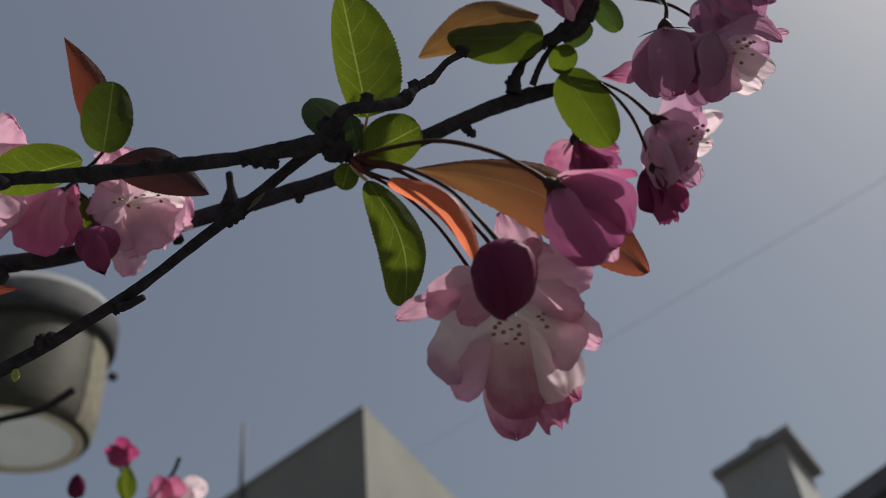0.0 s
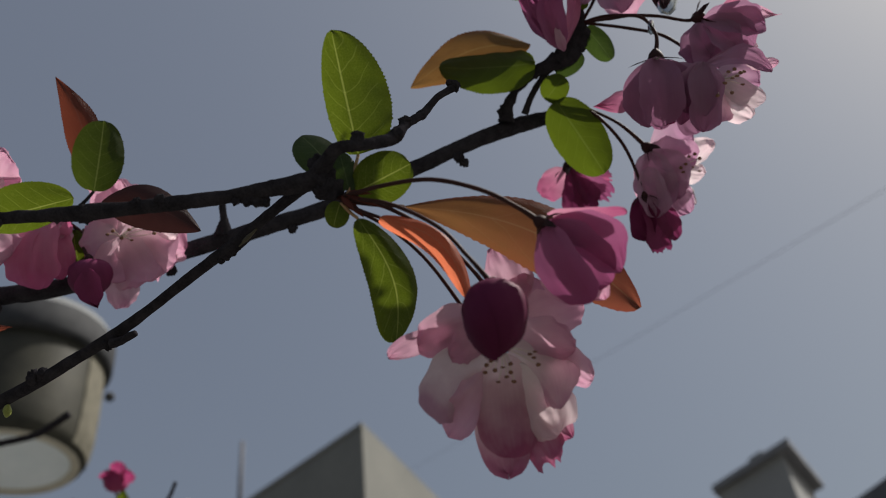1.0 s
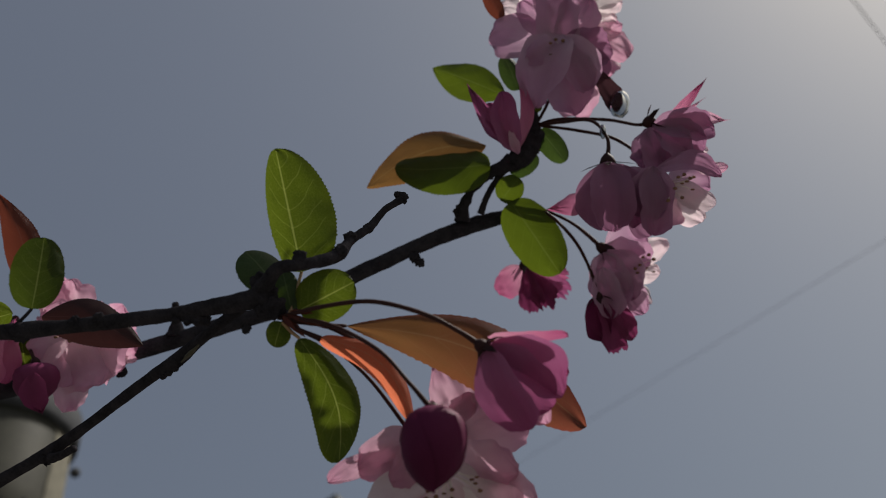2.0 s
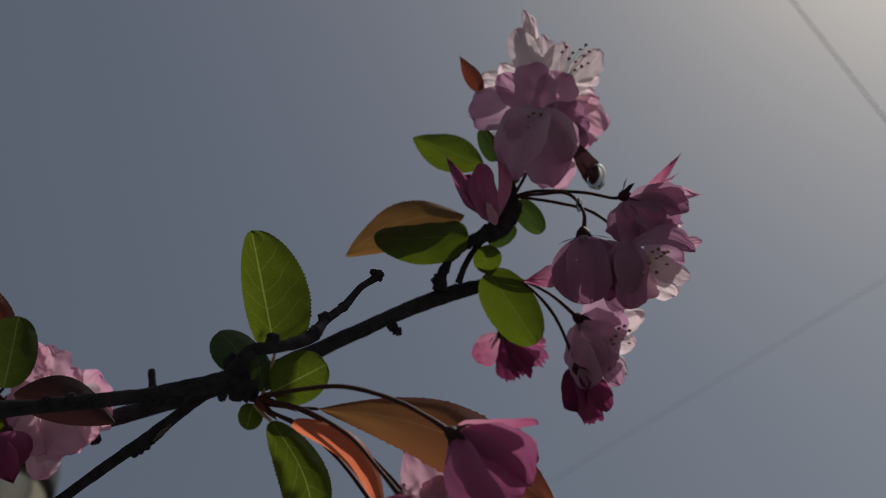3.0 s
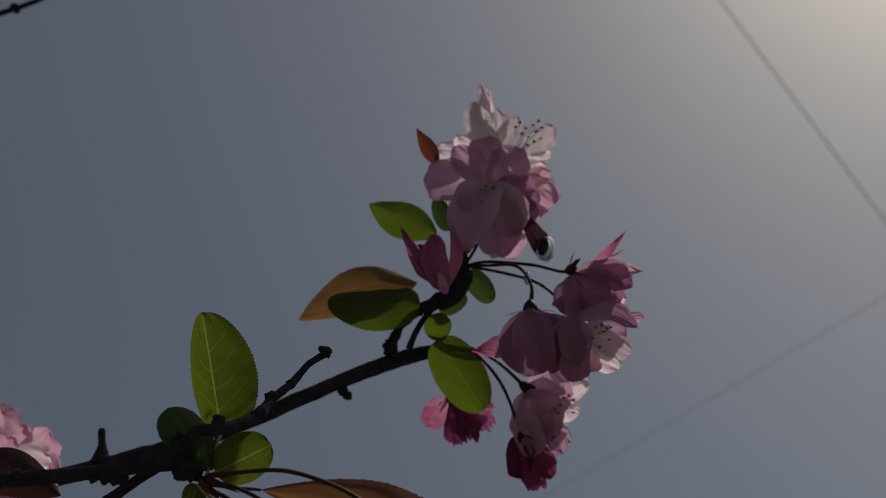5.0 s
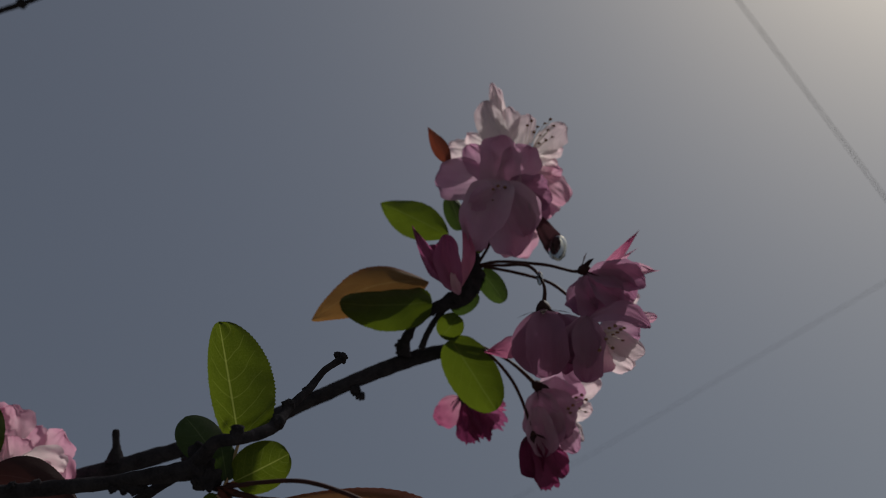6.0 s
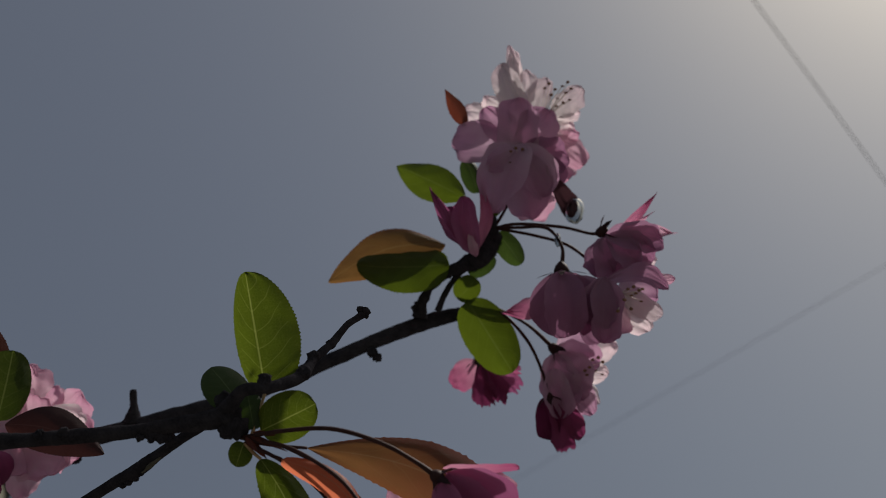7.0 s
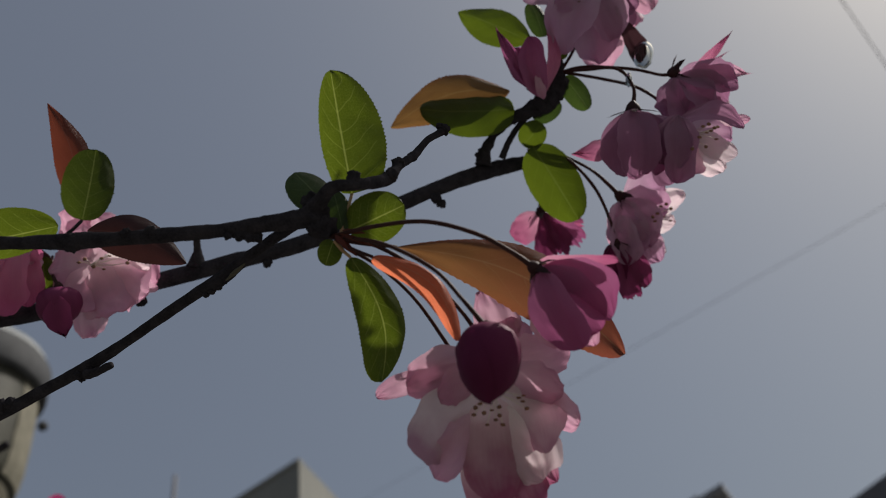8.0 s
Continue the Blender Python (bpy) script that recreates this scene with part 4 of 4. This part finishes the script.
# the last three petals are hidden, added to shade the large blossom
hang(top_blossom, (
    ((6.94, 15.98, 38.80), (4.76, 16.22, 38.90), 1.35, WHITE, FC, (0, 0.1), broad_outline), ((6.80, 16.05, 38.70), (5.68, 16.91, 38.80), 1.0, WHITE, FC), ((8.41, 15.30, 39.10), (6.33, 14.51, 39.10), 1.9, PALE, FC), ((8.41, 15.30, 39.10), (8.13, 12.70, 39.10), 2.0, PALE, FC), ((8.54, 15.30, 39.10), (9.68, 13.12, 39.10), 1.9, PALE, FC)), ruffle=0.09)
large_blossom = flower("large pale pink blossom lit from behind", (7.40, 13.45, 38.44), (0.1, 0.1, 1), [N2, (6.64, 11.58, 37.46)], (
    ((7.30, 14.30, 38.20), (4.19, 14.46, 38.10), 1.85, DUSK_SHADE, (0.2, 0, 1), (0, 0), broad_outline), ((7.14, 13.63, 37.80), (6.90, 16.44, 37.40), 1.9, DUSK_SHADE, BK, (0, 0), broad_outline), ((7.10, 13.86, 37.90), (8.49, 16.12, 37.60), 1.6, DUSK_SHADE, BK), ((7.27, 14.04, 38.00), (5.64, 16.07, 37.80), 1.35, DUSK_SHADE, BK, (0, 0), broad_outline), ((7.13, 13.81, 37.70), (9.40, 13.91, 37.50), 1.7, MAUVE_SHADE, BK, (0, 0.05), broad_outline)),
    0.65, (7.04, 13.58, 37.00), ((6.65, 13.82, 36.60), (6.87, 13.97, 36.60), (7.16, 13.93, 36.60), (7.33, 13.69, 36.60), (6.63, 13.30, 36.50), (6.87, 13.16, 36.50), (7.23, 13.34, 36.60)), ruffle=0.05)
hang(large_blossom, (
    ((6.98, 14.21, 37.50), (7.91, 11.15, 37.70), 2.2, DUSK_SHADE, BK, (0.06, 0), broad_outline), ((7.08, 14.11, 37.70), (9.23, 12.70, 37.80), 1.5, MAUVE_SHADE, BK), ((7.71, 13.55, 38.30), (8.16, 11.02, 38.40), 1.9, PALE, BK, (0, 0), broad_outline),
    ((6.88, 14.26, 37.30), (8.31, 11.98, 37.10), 1.75, DUSK_SHADE, BK, (0.08, 0.1), broad_outline), ((7.23, 14.36, 37.10), (5.92, 11.11, 36.60), 2.15, DUSK_SHADE, (0.2, -0.3, 1), (-0.14, 0.1), broad_outline), ((6.98, 13.80, 36.90), (5.57, 13.03, 36.50), 1.05, DUSK_SHADE, (0.2, 0.4, 1), (0, 0.15), broad_outline), ((8.53, 13.15, 37.60), (9.82, 11.30, 38.10), 0.95, BROWNED, BK, (0.06, -0.1))), bow=-0.12, ruffle=0.05)
flower("closed pink blossom with pointed petals", (5.22, 9.77, 37.43), (-0.4, 0.6, 0), [(5.74, 9.82, 37.69)], (
    ((5.19, 9.32, 37.00), (4.61, 11.77, 36.40), 1.10, ROSE, (0.1, 0, 1), (-0.12, -0.06), broad_outline), ((5.11, 9.54, 37.20), (3.34, 11.89, 36.60), 0.72, ROSE, (0.3, 0, 1), (-0.10, -0.10), pointed_outline), ((5.30, 9.45, 37.20), (5.39, 12.32, 36.60), 0.62, PINK, (-0.3, 0, 1), (0.12, 0), pointed_outline),
    ((4.92, 10.18, 36.60), (5.25, 9.17, 36.60), 0.42, PALE, BK, (-0.05, 0)), ((5.17, 9.57, 37.40), (4.46, 11.57, 37.00), 1.0, PLUM, FC), ((5.22, 9.56, 37.30), (3.92, 11.35, 36.80), 0.9, ROSE, BK, (-0.05, 0), broad_outline)), 0.55, bow=-0.1, fold=0.5)
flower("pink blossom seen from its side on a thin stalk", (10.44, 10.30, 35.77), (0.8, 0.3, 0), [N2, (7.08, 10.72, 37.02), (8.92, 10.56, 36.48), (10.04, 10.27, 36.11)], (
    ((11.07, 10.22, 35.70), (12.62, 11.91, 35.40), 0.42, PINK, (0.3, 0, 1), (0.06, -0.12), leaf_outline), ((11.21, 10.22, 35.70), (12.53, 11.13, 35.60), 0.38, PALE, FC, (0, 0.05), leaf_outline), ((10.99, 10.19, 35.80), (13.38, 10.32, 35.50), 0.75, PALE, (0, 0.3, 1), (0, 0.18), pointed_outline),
    ((10.52, 10.15, 35.60), (12.93, 9.91, 35.30), 1.45, MAUVE_SHADE, BK, (0, 0.1)), ((10.52, 10.10, 35.60), (12.51, 9.02, 35.40), 1.6, MAUVE_SHADE, BK), ((10.49, 10.07, 35.70), (11.42, 8.34, 35.60), 1.9, MAUVE_SHADE, BK, (0, 0), broad_outline), ((10.43, 10.05, 35.60), (10.15, 8.39, 35.80), 1.45, MAUVE_SHADE, BK),
    ((11.34, 9.70, 36.30), (13.04, 9.26, 36.40), 0.95, WHITE, FC), ((11.08, 9.90, 36.40), (10.59, 8.40, 36.50), 1.8, MAUVE_SHADE, BK), ((11.23, 9.91, 36.40), (12.23, 8.65, 36.60), 1.9, MAUVE_SHADE, BK)), 0.65, bow=-0.12, fold=0.5)
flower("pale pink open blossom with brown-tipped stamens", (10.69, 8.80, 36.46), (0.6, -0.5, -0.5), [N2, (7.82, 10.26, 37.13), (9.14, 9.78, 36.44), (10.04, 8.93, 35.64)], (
    ((10.28, 8.08, 34.70), (12.80, 7.85, 34.30), 1.0, MAUVE_SHADE, (0, -0.5, 1), (0.1, 0.32)), ((10.82, 7.77, 34.90), (12.60, 7.54, 34.90), 1.5, DUSK_SHADE, (-0.3, 0, -1), (0, 0), broad_outline), ((10.93, 7.60, 34.80), (12.60, 6.74, 34.50), 0.95, CREAM, (-0.3, 0, -1), (0, 0), broad_outline),
    ((10.74, 7.51, 34.80), (11.05, 5.98, 34.70), 1.25, PALE, (0, 0.3, -1), (0, 0), broad_outline), ((10.90, 7.52, 34.90), (12.15, 6.09, 34.90), 1.3, WHITE, (-0.2, 0.2, -1)), ((10.21, 8.23, 34.40), (10.22, 5.57, 34.50), 1.45, MAUVE_SHADE, BK, (0, 0), broad_outline),
    ((10.21, 8.27, 34.40), (9.59, 6.27, 34.60), 1.6, MAUVE_SHADE, BK), ((11.81, 8.27, 34.60), (13.24, 8.27, 34.80), 0.6, PALE, FC)),
    0.65, (10.95, 7.59, 34.70), ((11.02, 7.74, 33.90), (11.25, 7.83, 33.90), (11.47, 7.70, 33.90), (11.63, 7.76, 34.00), (11.13, 7.47, 33.80), (11.55, 7.26, 33.90), (11.33, 7.57, 33.90), (10.60, 6.85, 33.90), (11.14, 6.95, 33.90), (10.85, 7.29, 33.80)))
flower("round mauve pink blossom hanging on a bent stalk", (8.57, 8.53, 35.02), (0.1, -1, 0), [N2, (7.03, 10.51, 36.70), (8.11, 10.41, 35.95), (8.64, 9.57, 35.34)], (
    ((8.60, 8.53, 35.20), (8.29, 5.89, 35.20), 1.4, PUCE_SHADE, (0.4, 0.2, 1), (-0.28, 0), broad_outline), ((8.51, 8.51, 34.70), (8.56, 5.76, 34.20), 1.75, PUCE_SHADE, BK, (0, 0), broad_outline), ((8.64, 8.49, 34.90), (9.46, 5.93, 34.80), 1.35, PUCE_SHADE, (-0.3, 0.2, 1), (0.16, 0.06), broad_outline),
    ((9.06, 8.34, 35.10), (10.29, 5.64, 35.30), 1.7, MAUVE_SHADE, BK, (0.1, 0.06), broad_outline), ((8.11, 7.44, 35.40), (6.32, 6.80, 35.60), 1.0, PINK, (0, 0.5, -1), (0, 0), leaf_outline), ((8.70, 8.47, 35.50), (9.03, 5.94, 36.10), 1.75, PUCE_SHADE, FC, (0, 0), broad_outline), ((8.63, 8.46, 35.40), (8.52, 5.98, 36.00), 1.5, DEEP, FC, (-0.15, 0)), ((8.82, 8.46, 35.40), (9.52, 6.12, 36.00), 1.3, DEEP, FC, (0.1, 0))), 0.8, bow=-0.16, fold=0.3, spread=0.9, ruffle=0.03)
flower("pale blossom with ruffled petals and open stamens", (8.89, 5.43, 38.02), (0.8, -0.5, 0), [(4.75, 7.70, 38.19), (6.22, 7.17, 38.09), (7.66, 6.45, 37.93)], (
    ((8.98, 5.36, 38.00), (10.71, 6.09, 37.80), 1.6, DUSK_SHADE, BK, (0, 0), broad_outline), ((8.96, 5.35, 37.90), (10.79, 4.69, 37.60), 1.7, DUSK_SHADE, BK), ((8.96, 5.26, 37.90), (10.09, 3.23, 37.40), 1.9, DUSK_SHADE, BK, (0, 0), broad_outline), ((8.91, 5.21, 37.90), (9.27, 2.67, 37.40), 1.7, DUSK_SHADE, BK, (0, 0), broad_outline), ((8.78, 5.21, 38.00), (8.73, 3.25, 38.10), 0.85, PALE, BK, (-0.1, 0)), ((8.79, 4.58, 37.50), (9.06, 2.44, 37.30), 1.2, DUSK_SHADE, BK, (-0.06, 0), broad_outline), ((9.33, 4.35, 37.60), (10.49, 2.62, 37.50), 1.05, DUSK_SHADE, BK, (0.1, 0), broad_outline),
    ((9.79, 4.89, 38.30), (11.83, 5.58, 38.20), 1.15, WHITE, FC, (0, 0), broad_outline), ((9.79, 4.74, 38.30), (11.38, 4.37, 38.30), 1.1, WHITE, FC, (0, 0), broad_outline), ((9.66, 4.45, 38.30), (11.03, 3.07, 38.40), 0.95, CREAM, FC), ((9.54, 4.35, 38.30), (10.58, 2.59, 38.40), 1.0, DUSK_SHADE, FC)),
    0.65, (9.78, 4.54, 37.90), ((10.44, 4.97, 37.30), (10.68, 5.06, 37.30), (10.87, 4.88, 37.30), (10.27, 4.64, 37.20), (10.55, 4.50, 37.20), (10.86, 4.36, 37.30), (10.16, 4.31, 37.20), (10.35, 4.17, 37.20), (10.07, 4.49, 37.20), (10.22, 3.79, 37.30)), ruffle=0.09)
flower("deep pink drooping blossom", (8.49, 3.36, 37.26), (0.3, -0.9, 0), [(4.75, 7.70, 38.13), (6.43, 6.96, 37.79), (7.60, 5.76, 37.55), (8.23, 4.46, 37.36)], (
    ((8.46, 3.41, 37.50), (8.93, 1.47, 38.00), 1.0, DEEP, (0.3, 0, 1), (-0.10, 0), broad_outline), ((8.53, 3.45, 37.50), (9.53, 1.11, 37.90), 1.25, PLUM, BK, (0, 0), ragged_outline), ((8.60, 3.45, 37.60), (10.14, 1.62, 38.00), 0.95, PLUM, BK, (0.05, 0.05), broad_outline), ((8.75, 3.40, 37.90), (10.40, 2.11, 38.50), 0.9, CRIMSON, FC), ((8.68, 3.40, 37.80), (9.54, 1.45, 38.40), 1.1, DEEP, FC)), 0.55, bow=-0.12, fold=0.4, ruffle=0.04)
flower("small deep pink blossom below the oval leaf", (5.90, 4.90, 40.50), (0.1, -1, 0), [(5.10, 7.57, 39.51), (5.66, 6.10, 40.12)], (
    ((5.85, 4.85, 40.50), (4.79, 3.62, 40.80), 1.15, PINK, FC, (-0.05, 0), broad_outline), ((5.88, 4.84, 40.30), (6.20, 2.79, 40.40), 1.3, PLUM, BK, (0, 0), ragged_outline), ((5.98, 4.84, 40.30), (7.01, 2.99, 40.40), 1.3, PLUM, BK, (0, 0), ragged_outline), ((6.10, 4.80, 40.50), (7.73, 3.49, 40.80), 1.2, ROSE, BK, (0, 0), ragged_outline), ((6.17, 4.75, 40.70), (7.88, 4.35, 40.70), 1.2, PINK, FC, (0, 0), ragged_outline)), 0.65, bow=-0.1, fold=0.5)

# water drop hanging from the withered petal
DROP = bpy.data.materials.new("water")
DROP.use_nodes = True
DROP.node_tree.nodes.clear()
# grey glass colour paints in the dark, refracted look of the drop
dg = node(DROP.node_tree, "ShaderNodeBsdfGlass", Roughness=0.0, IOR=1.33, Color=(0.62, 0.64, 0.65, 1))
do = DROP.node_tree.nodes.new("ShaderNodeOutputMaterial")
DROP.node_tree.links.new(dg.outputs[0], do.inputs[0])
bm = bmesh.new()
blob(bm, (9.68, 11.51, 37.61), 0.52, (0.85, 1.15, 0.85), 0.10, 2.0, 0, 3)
tagged(finish("water_drop", bm, DROP, None, "", at(*(9.63, 11.56, 37.60))), "grey-tinted water drop hanging from a petal", "water drop")

# same grey-tinted glass; this bead gives the bright glint on the stalk
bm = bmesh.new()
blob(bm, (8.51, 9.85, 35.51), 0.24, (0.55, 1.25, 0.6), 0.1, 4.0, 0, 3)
tagged(finish("water_drop", bm, DROP, None, "", at(*(8.51, 9.85, 35.51))), "small grey-tinted water drop clinging to a bent stalk", "water drop")

# ---- lower spray, farther off ----
stem(tree, "twig", [(-62, -14, 70, 1.2), (-51.13, -28.51, 88.01, 0.438), (-42.92, -26.29, 88.00, 0.307), (-35.80, -25.46, 88.00, 0.263), (-29.23, -24.63, 88.00, 0.219), (-26.49, -22.15, 88.00, 0.175), (-25.51, -20.24, 88.00, 0.197)], TWIG, "thin twig of a lower spray", 0.1)
low_bud = bud(tree, (-31.31, -20.85, 88.00), (-30.74, -18.45, 87.00), 2.3, CRIMSON, "round pink bud of the lower spray", [(-30.76, -25.12, 88.00), (-30.98, -22.38, 88.00)], 0.1, 0.6)
petal(low_bud, (-31.06, -20.40, 87.00), (-31.82, -18.75, 86.40), 1.6, CRIMSON, FC, -0.1, 0.4)
petal(low_bud, (-30.74, -20.40, 87.00), (-29.34, -18.75, 86.40), 1.6, CRIMSON, FC, -0.1, 0.4)
petal(low_bud, (-30.76, -20.14, 86.60), (-30.56, -17.85, 86.20), 1.5, CRIMSON, FC, -0.1, 0.4)
leaf(tree, (-30.76, -24.57, 88.00), (-30.37, -20.62, 87.50), 2.0, GREEN, (0, 0, -1), label="green leaf of the lower spray")
bud(tree, (-35.58, -24.02, 88.00), (-34.96, -21.48, 87.00), 1.6, DEEP, "dark pink bud of the lower spray", [(-35.80, -25.39, 88.00)], 0.1, 0.6)
flower("pink and white blossom of the lower spray", (-27.04, -24.85, 88.00), (0.3, 0.5, -0.3), [(-29.23, -24.57, 88.00)], (
    ((-26.77, -24.57, 88.00), (-27.00, -21.69, 87.00), 2.6, PINK, BK), ((-26.77, -24.57, 88.00), (-25.22, -21.86, 87.00), 2.6, PINK, BK), ((-26.77, -24.57, 88.00), (-22.93, -22.66, 88.00), 2.4, WHITE, FC), ((-26.77, -24.57, 88.00), (-23.76, -24.02, 87.00), 2.4, WHITE, FC)))
stem(tree, "twig", [(-64, -8, 75, 1.0), (-50.61, -18.81, 90.00, 0.493), (-43.89, -16.93, 90.00, 0.358), (-39.97, -15.98, 90.00, 0.336), (-38.01, -14.86, 90.00, 0.358), (-36.61, -13.92, 90.00, 0.381)], TWIG, "thin bare twig end", 0.08)
stem(tree, "twig", [(-60, 14, 62, 1.2), (-33.87, 24.39, 56.65, 0.318), (-25.27, 27.04, 55.74, 0.202), (-23.13, 28.27, 55.42, 0.188), (-20.62, 29.22, 55.13, 0.159), (-16.68, 30.97, 54.63, 0.115)], TWIG, "thin bare twig overhead", 0.1, 10, 6, [((-23.18, 27.95, 55.27), 0.4), ((-21.18, 28.88, 55.01), 0.35)])

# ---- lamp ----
LAMP_BODY = solid_material("dark olive lamp housing", (0.036, 0.036, 0.030), (0.070, 0.068, 0.053), 14, 0.55, 0.05, 0.0005, gloss=0.2)
LAMP_INNER = solid_material("white added reflector", (0.80, 0.82, 0.83), (0.88, 0.89, 0.90), 20, 0.5, 0.1, 0.0005)
LAMP_CAP = thin_material("pale lamp cap", (0.46, 0.48, 0.485), (0.56, 0.58, 0.585), 10, 0.6)
LAMP_RING = solid_material("dark lamp ring", (0.03, 0.032, 0.036), (0.07, 0.072, 0.078), 25, 0.75, 0.2, 0.001, gloss=0.2)
LAMP_GLASS = thin_material("frosted lamp glass", (0.80, 0.85, 0.87), (0.90, 0.93, 0.94), 10, 0.6)
LAMP_RIM = solid_material("cream lamp rim", (0.50, 0.47, 0.38), (0.64, 0.60, 0.50), 14, 0.6, 0.2, 0.001)
# lighter cream paints sunlight onto one side of the lamp
LAMP_LIT_STRIP = solid_material("cream strip, sunlight in colour", (0.12, 0.115, 0.092), (0.24, 0.225, 0.18), 30, 0.8, 0.3, 0.001, gloss=0.1)


def turned(bm, centre, profile, segments=48):
    """A turned form from (radius, height) pairs, about the upright through centre."""
    rings = []
    for r, h in profile:
        rings.append([bm.verts.new((centre[0] + r * math.cos(2 * math.pi * k / segments), centre[1] + r * math.sin(2 * math.pi * k / segments), centre[2] + h)) for k in range(segments)])
    for a, b in zip(rings, rings[1:]):
        for k in range(segments):
            bm.faces.new((a[k], a[(k + 1) % segments], b[(k + 1) % segments], b[k]))
    bmesh.ops.recalc_face_normals(bm, faces=bm.faces)
    return bm


lamp = tagged(new("street_lamp"), "round cream lamp with a dark ring and frosted bottom glass", "lamp")
LX, LY, LZ = -1.111, 1.93, 2.776
lamp.location = (LX, LY, 0)
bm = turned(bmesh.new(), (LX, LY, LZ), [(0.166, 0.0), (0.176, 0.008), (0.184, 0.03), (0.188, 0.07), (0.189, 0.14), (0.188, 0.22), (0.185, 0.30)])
part("housing", bm, LAMP_BODY, lamp, "dark olive housing")
# unseen inner reflector, added to brighten the bottom glass
bm = turned(bmesh.new(), (LX, LY, LZ), [(0.158, 0.012), (0.162, 0.06), (0.172, 0.20), (0.176, 0.355)])
part("reflector", bm, LAMP_INNER, lamp, "unseen white reflector, added to brighten the glass")
bm = turned(bmesh.new(), (LX, LY, LZ), [(0.186, 0.272), (0.201, 0.27), (0.207, 0.285), (0.207, 0.352), (0.197, 0.365), (0.17, 0.365)])
part("ring", bm, LAMP_RING, lamp, "dark ring")
bm = turned(bmesh.new(), (LX, LY, LZ), [(0.197, 0.365), (0.19, 0.385), (0.14, 0.41), (0.06, 0.425), (0.001, 0.43)])
part("cap", bm, LAMP_CAP, lamp, "domed cap")
bm = turned(bmesh.new(), (LX, LY, LZ), [(0.146, 0.004), (0.10, 0.003), (0.001, 0.002)])
part("glass", bm, LAMP_GLASS, lamp, "frosted bottom glass")
bm = turned(bmesh.new(), (LX, LY, LZ), [(0.166, 0.002), (0.164, -0.004), (0.150, -0.006), (0.144, 0.002), (0.144, 0.01)])
part("bezel", bm, LAMP_RIM, lamp, "cream rim round the glass")
bm = bmesh.new()                                       # the added strip stands in for the sunlit edge of the housing
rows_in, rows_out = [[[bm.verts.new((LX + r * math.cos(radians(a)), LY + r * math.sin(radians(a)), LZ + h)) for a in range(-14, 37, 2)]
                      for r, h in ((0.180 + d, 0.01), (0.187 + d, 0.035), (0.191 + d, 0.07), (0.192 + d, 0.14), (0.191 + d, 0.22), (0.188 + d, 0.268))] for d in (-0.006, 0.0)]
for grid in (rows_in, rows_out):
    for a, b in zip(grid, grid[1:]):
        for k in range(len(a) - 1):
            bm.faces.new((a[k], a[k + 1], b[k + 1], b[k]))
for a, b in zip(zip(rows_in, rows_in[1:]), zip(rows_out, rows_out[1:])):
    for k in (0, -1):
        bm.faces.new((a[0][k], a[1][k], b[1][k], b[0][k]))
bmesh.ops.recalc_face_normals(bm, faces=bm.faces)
part("side_strip", bm, LAMP_LIT_STRIP, lamp, "added cream strip standing in for the sunlit edge")
bm = turned(bmesh.new(), (LX - 0.75, LY, 0), [(0.06, -0.02), (0.045, 0.3), (0.035, LZ + 0.6)])
part("post", bm, METAL, lamp)
bm = bmesh.new()
bmesh.ops.create_cone(bm, cap_ends=True, segments=12, radius1=0.022, radius2=0.022, depth=0.66, matrix=Matrix.Translation((LX - 0.44, LY, LZ + 0.41)) @ Matrix.Rotation(math.pi / 2, 4, "Y"))
part("arm", bm, METAL, lamp)
bm = bmesh.new()
bmesh.ops.create_icosphere(bm, subdivisions=2, radius=0.014, matrix=Matrix.Translation((LX + 0.186, LY + 0.095, LZ + 0.22)))
part("screw", bm, LAMP_RING, lamp, "dark screw head")
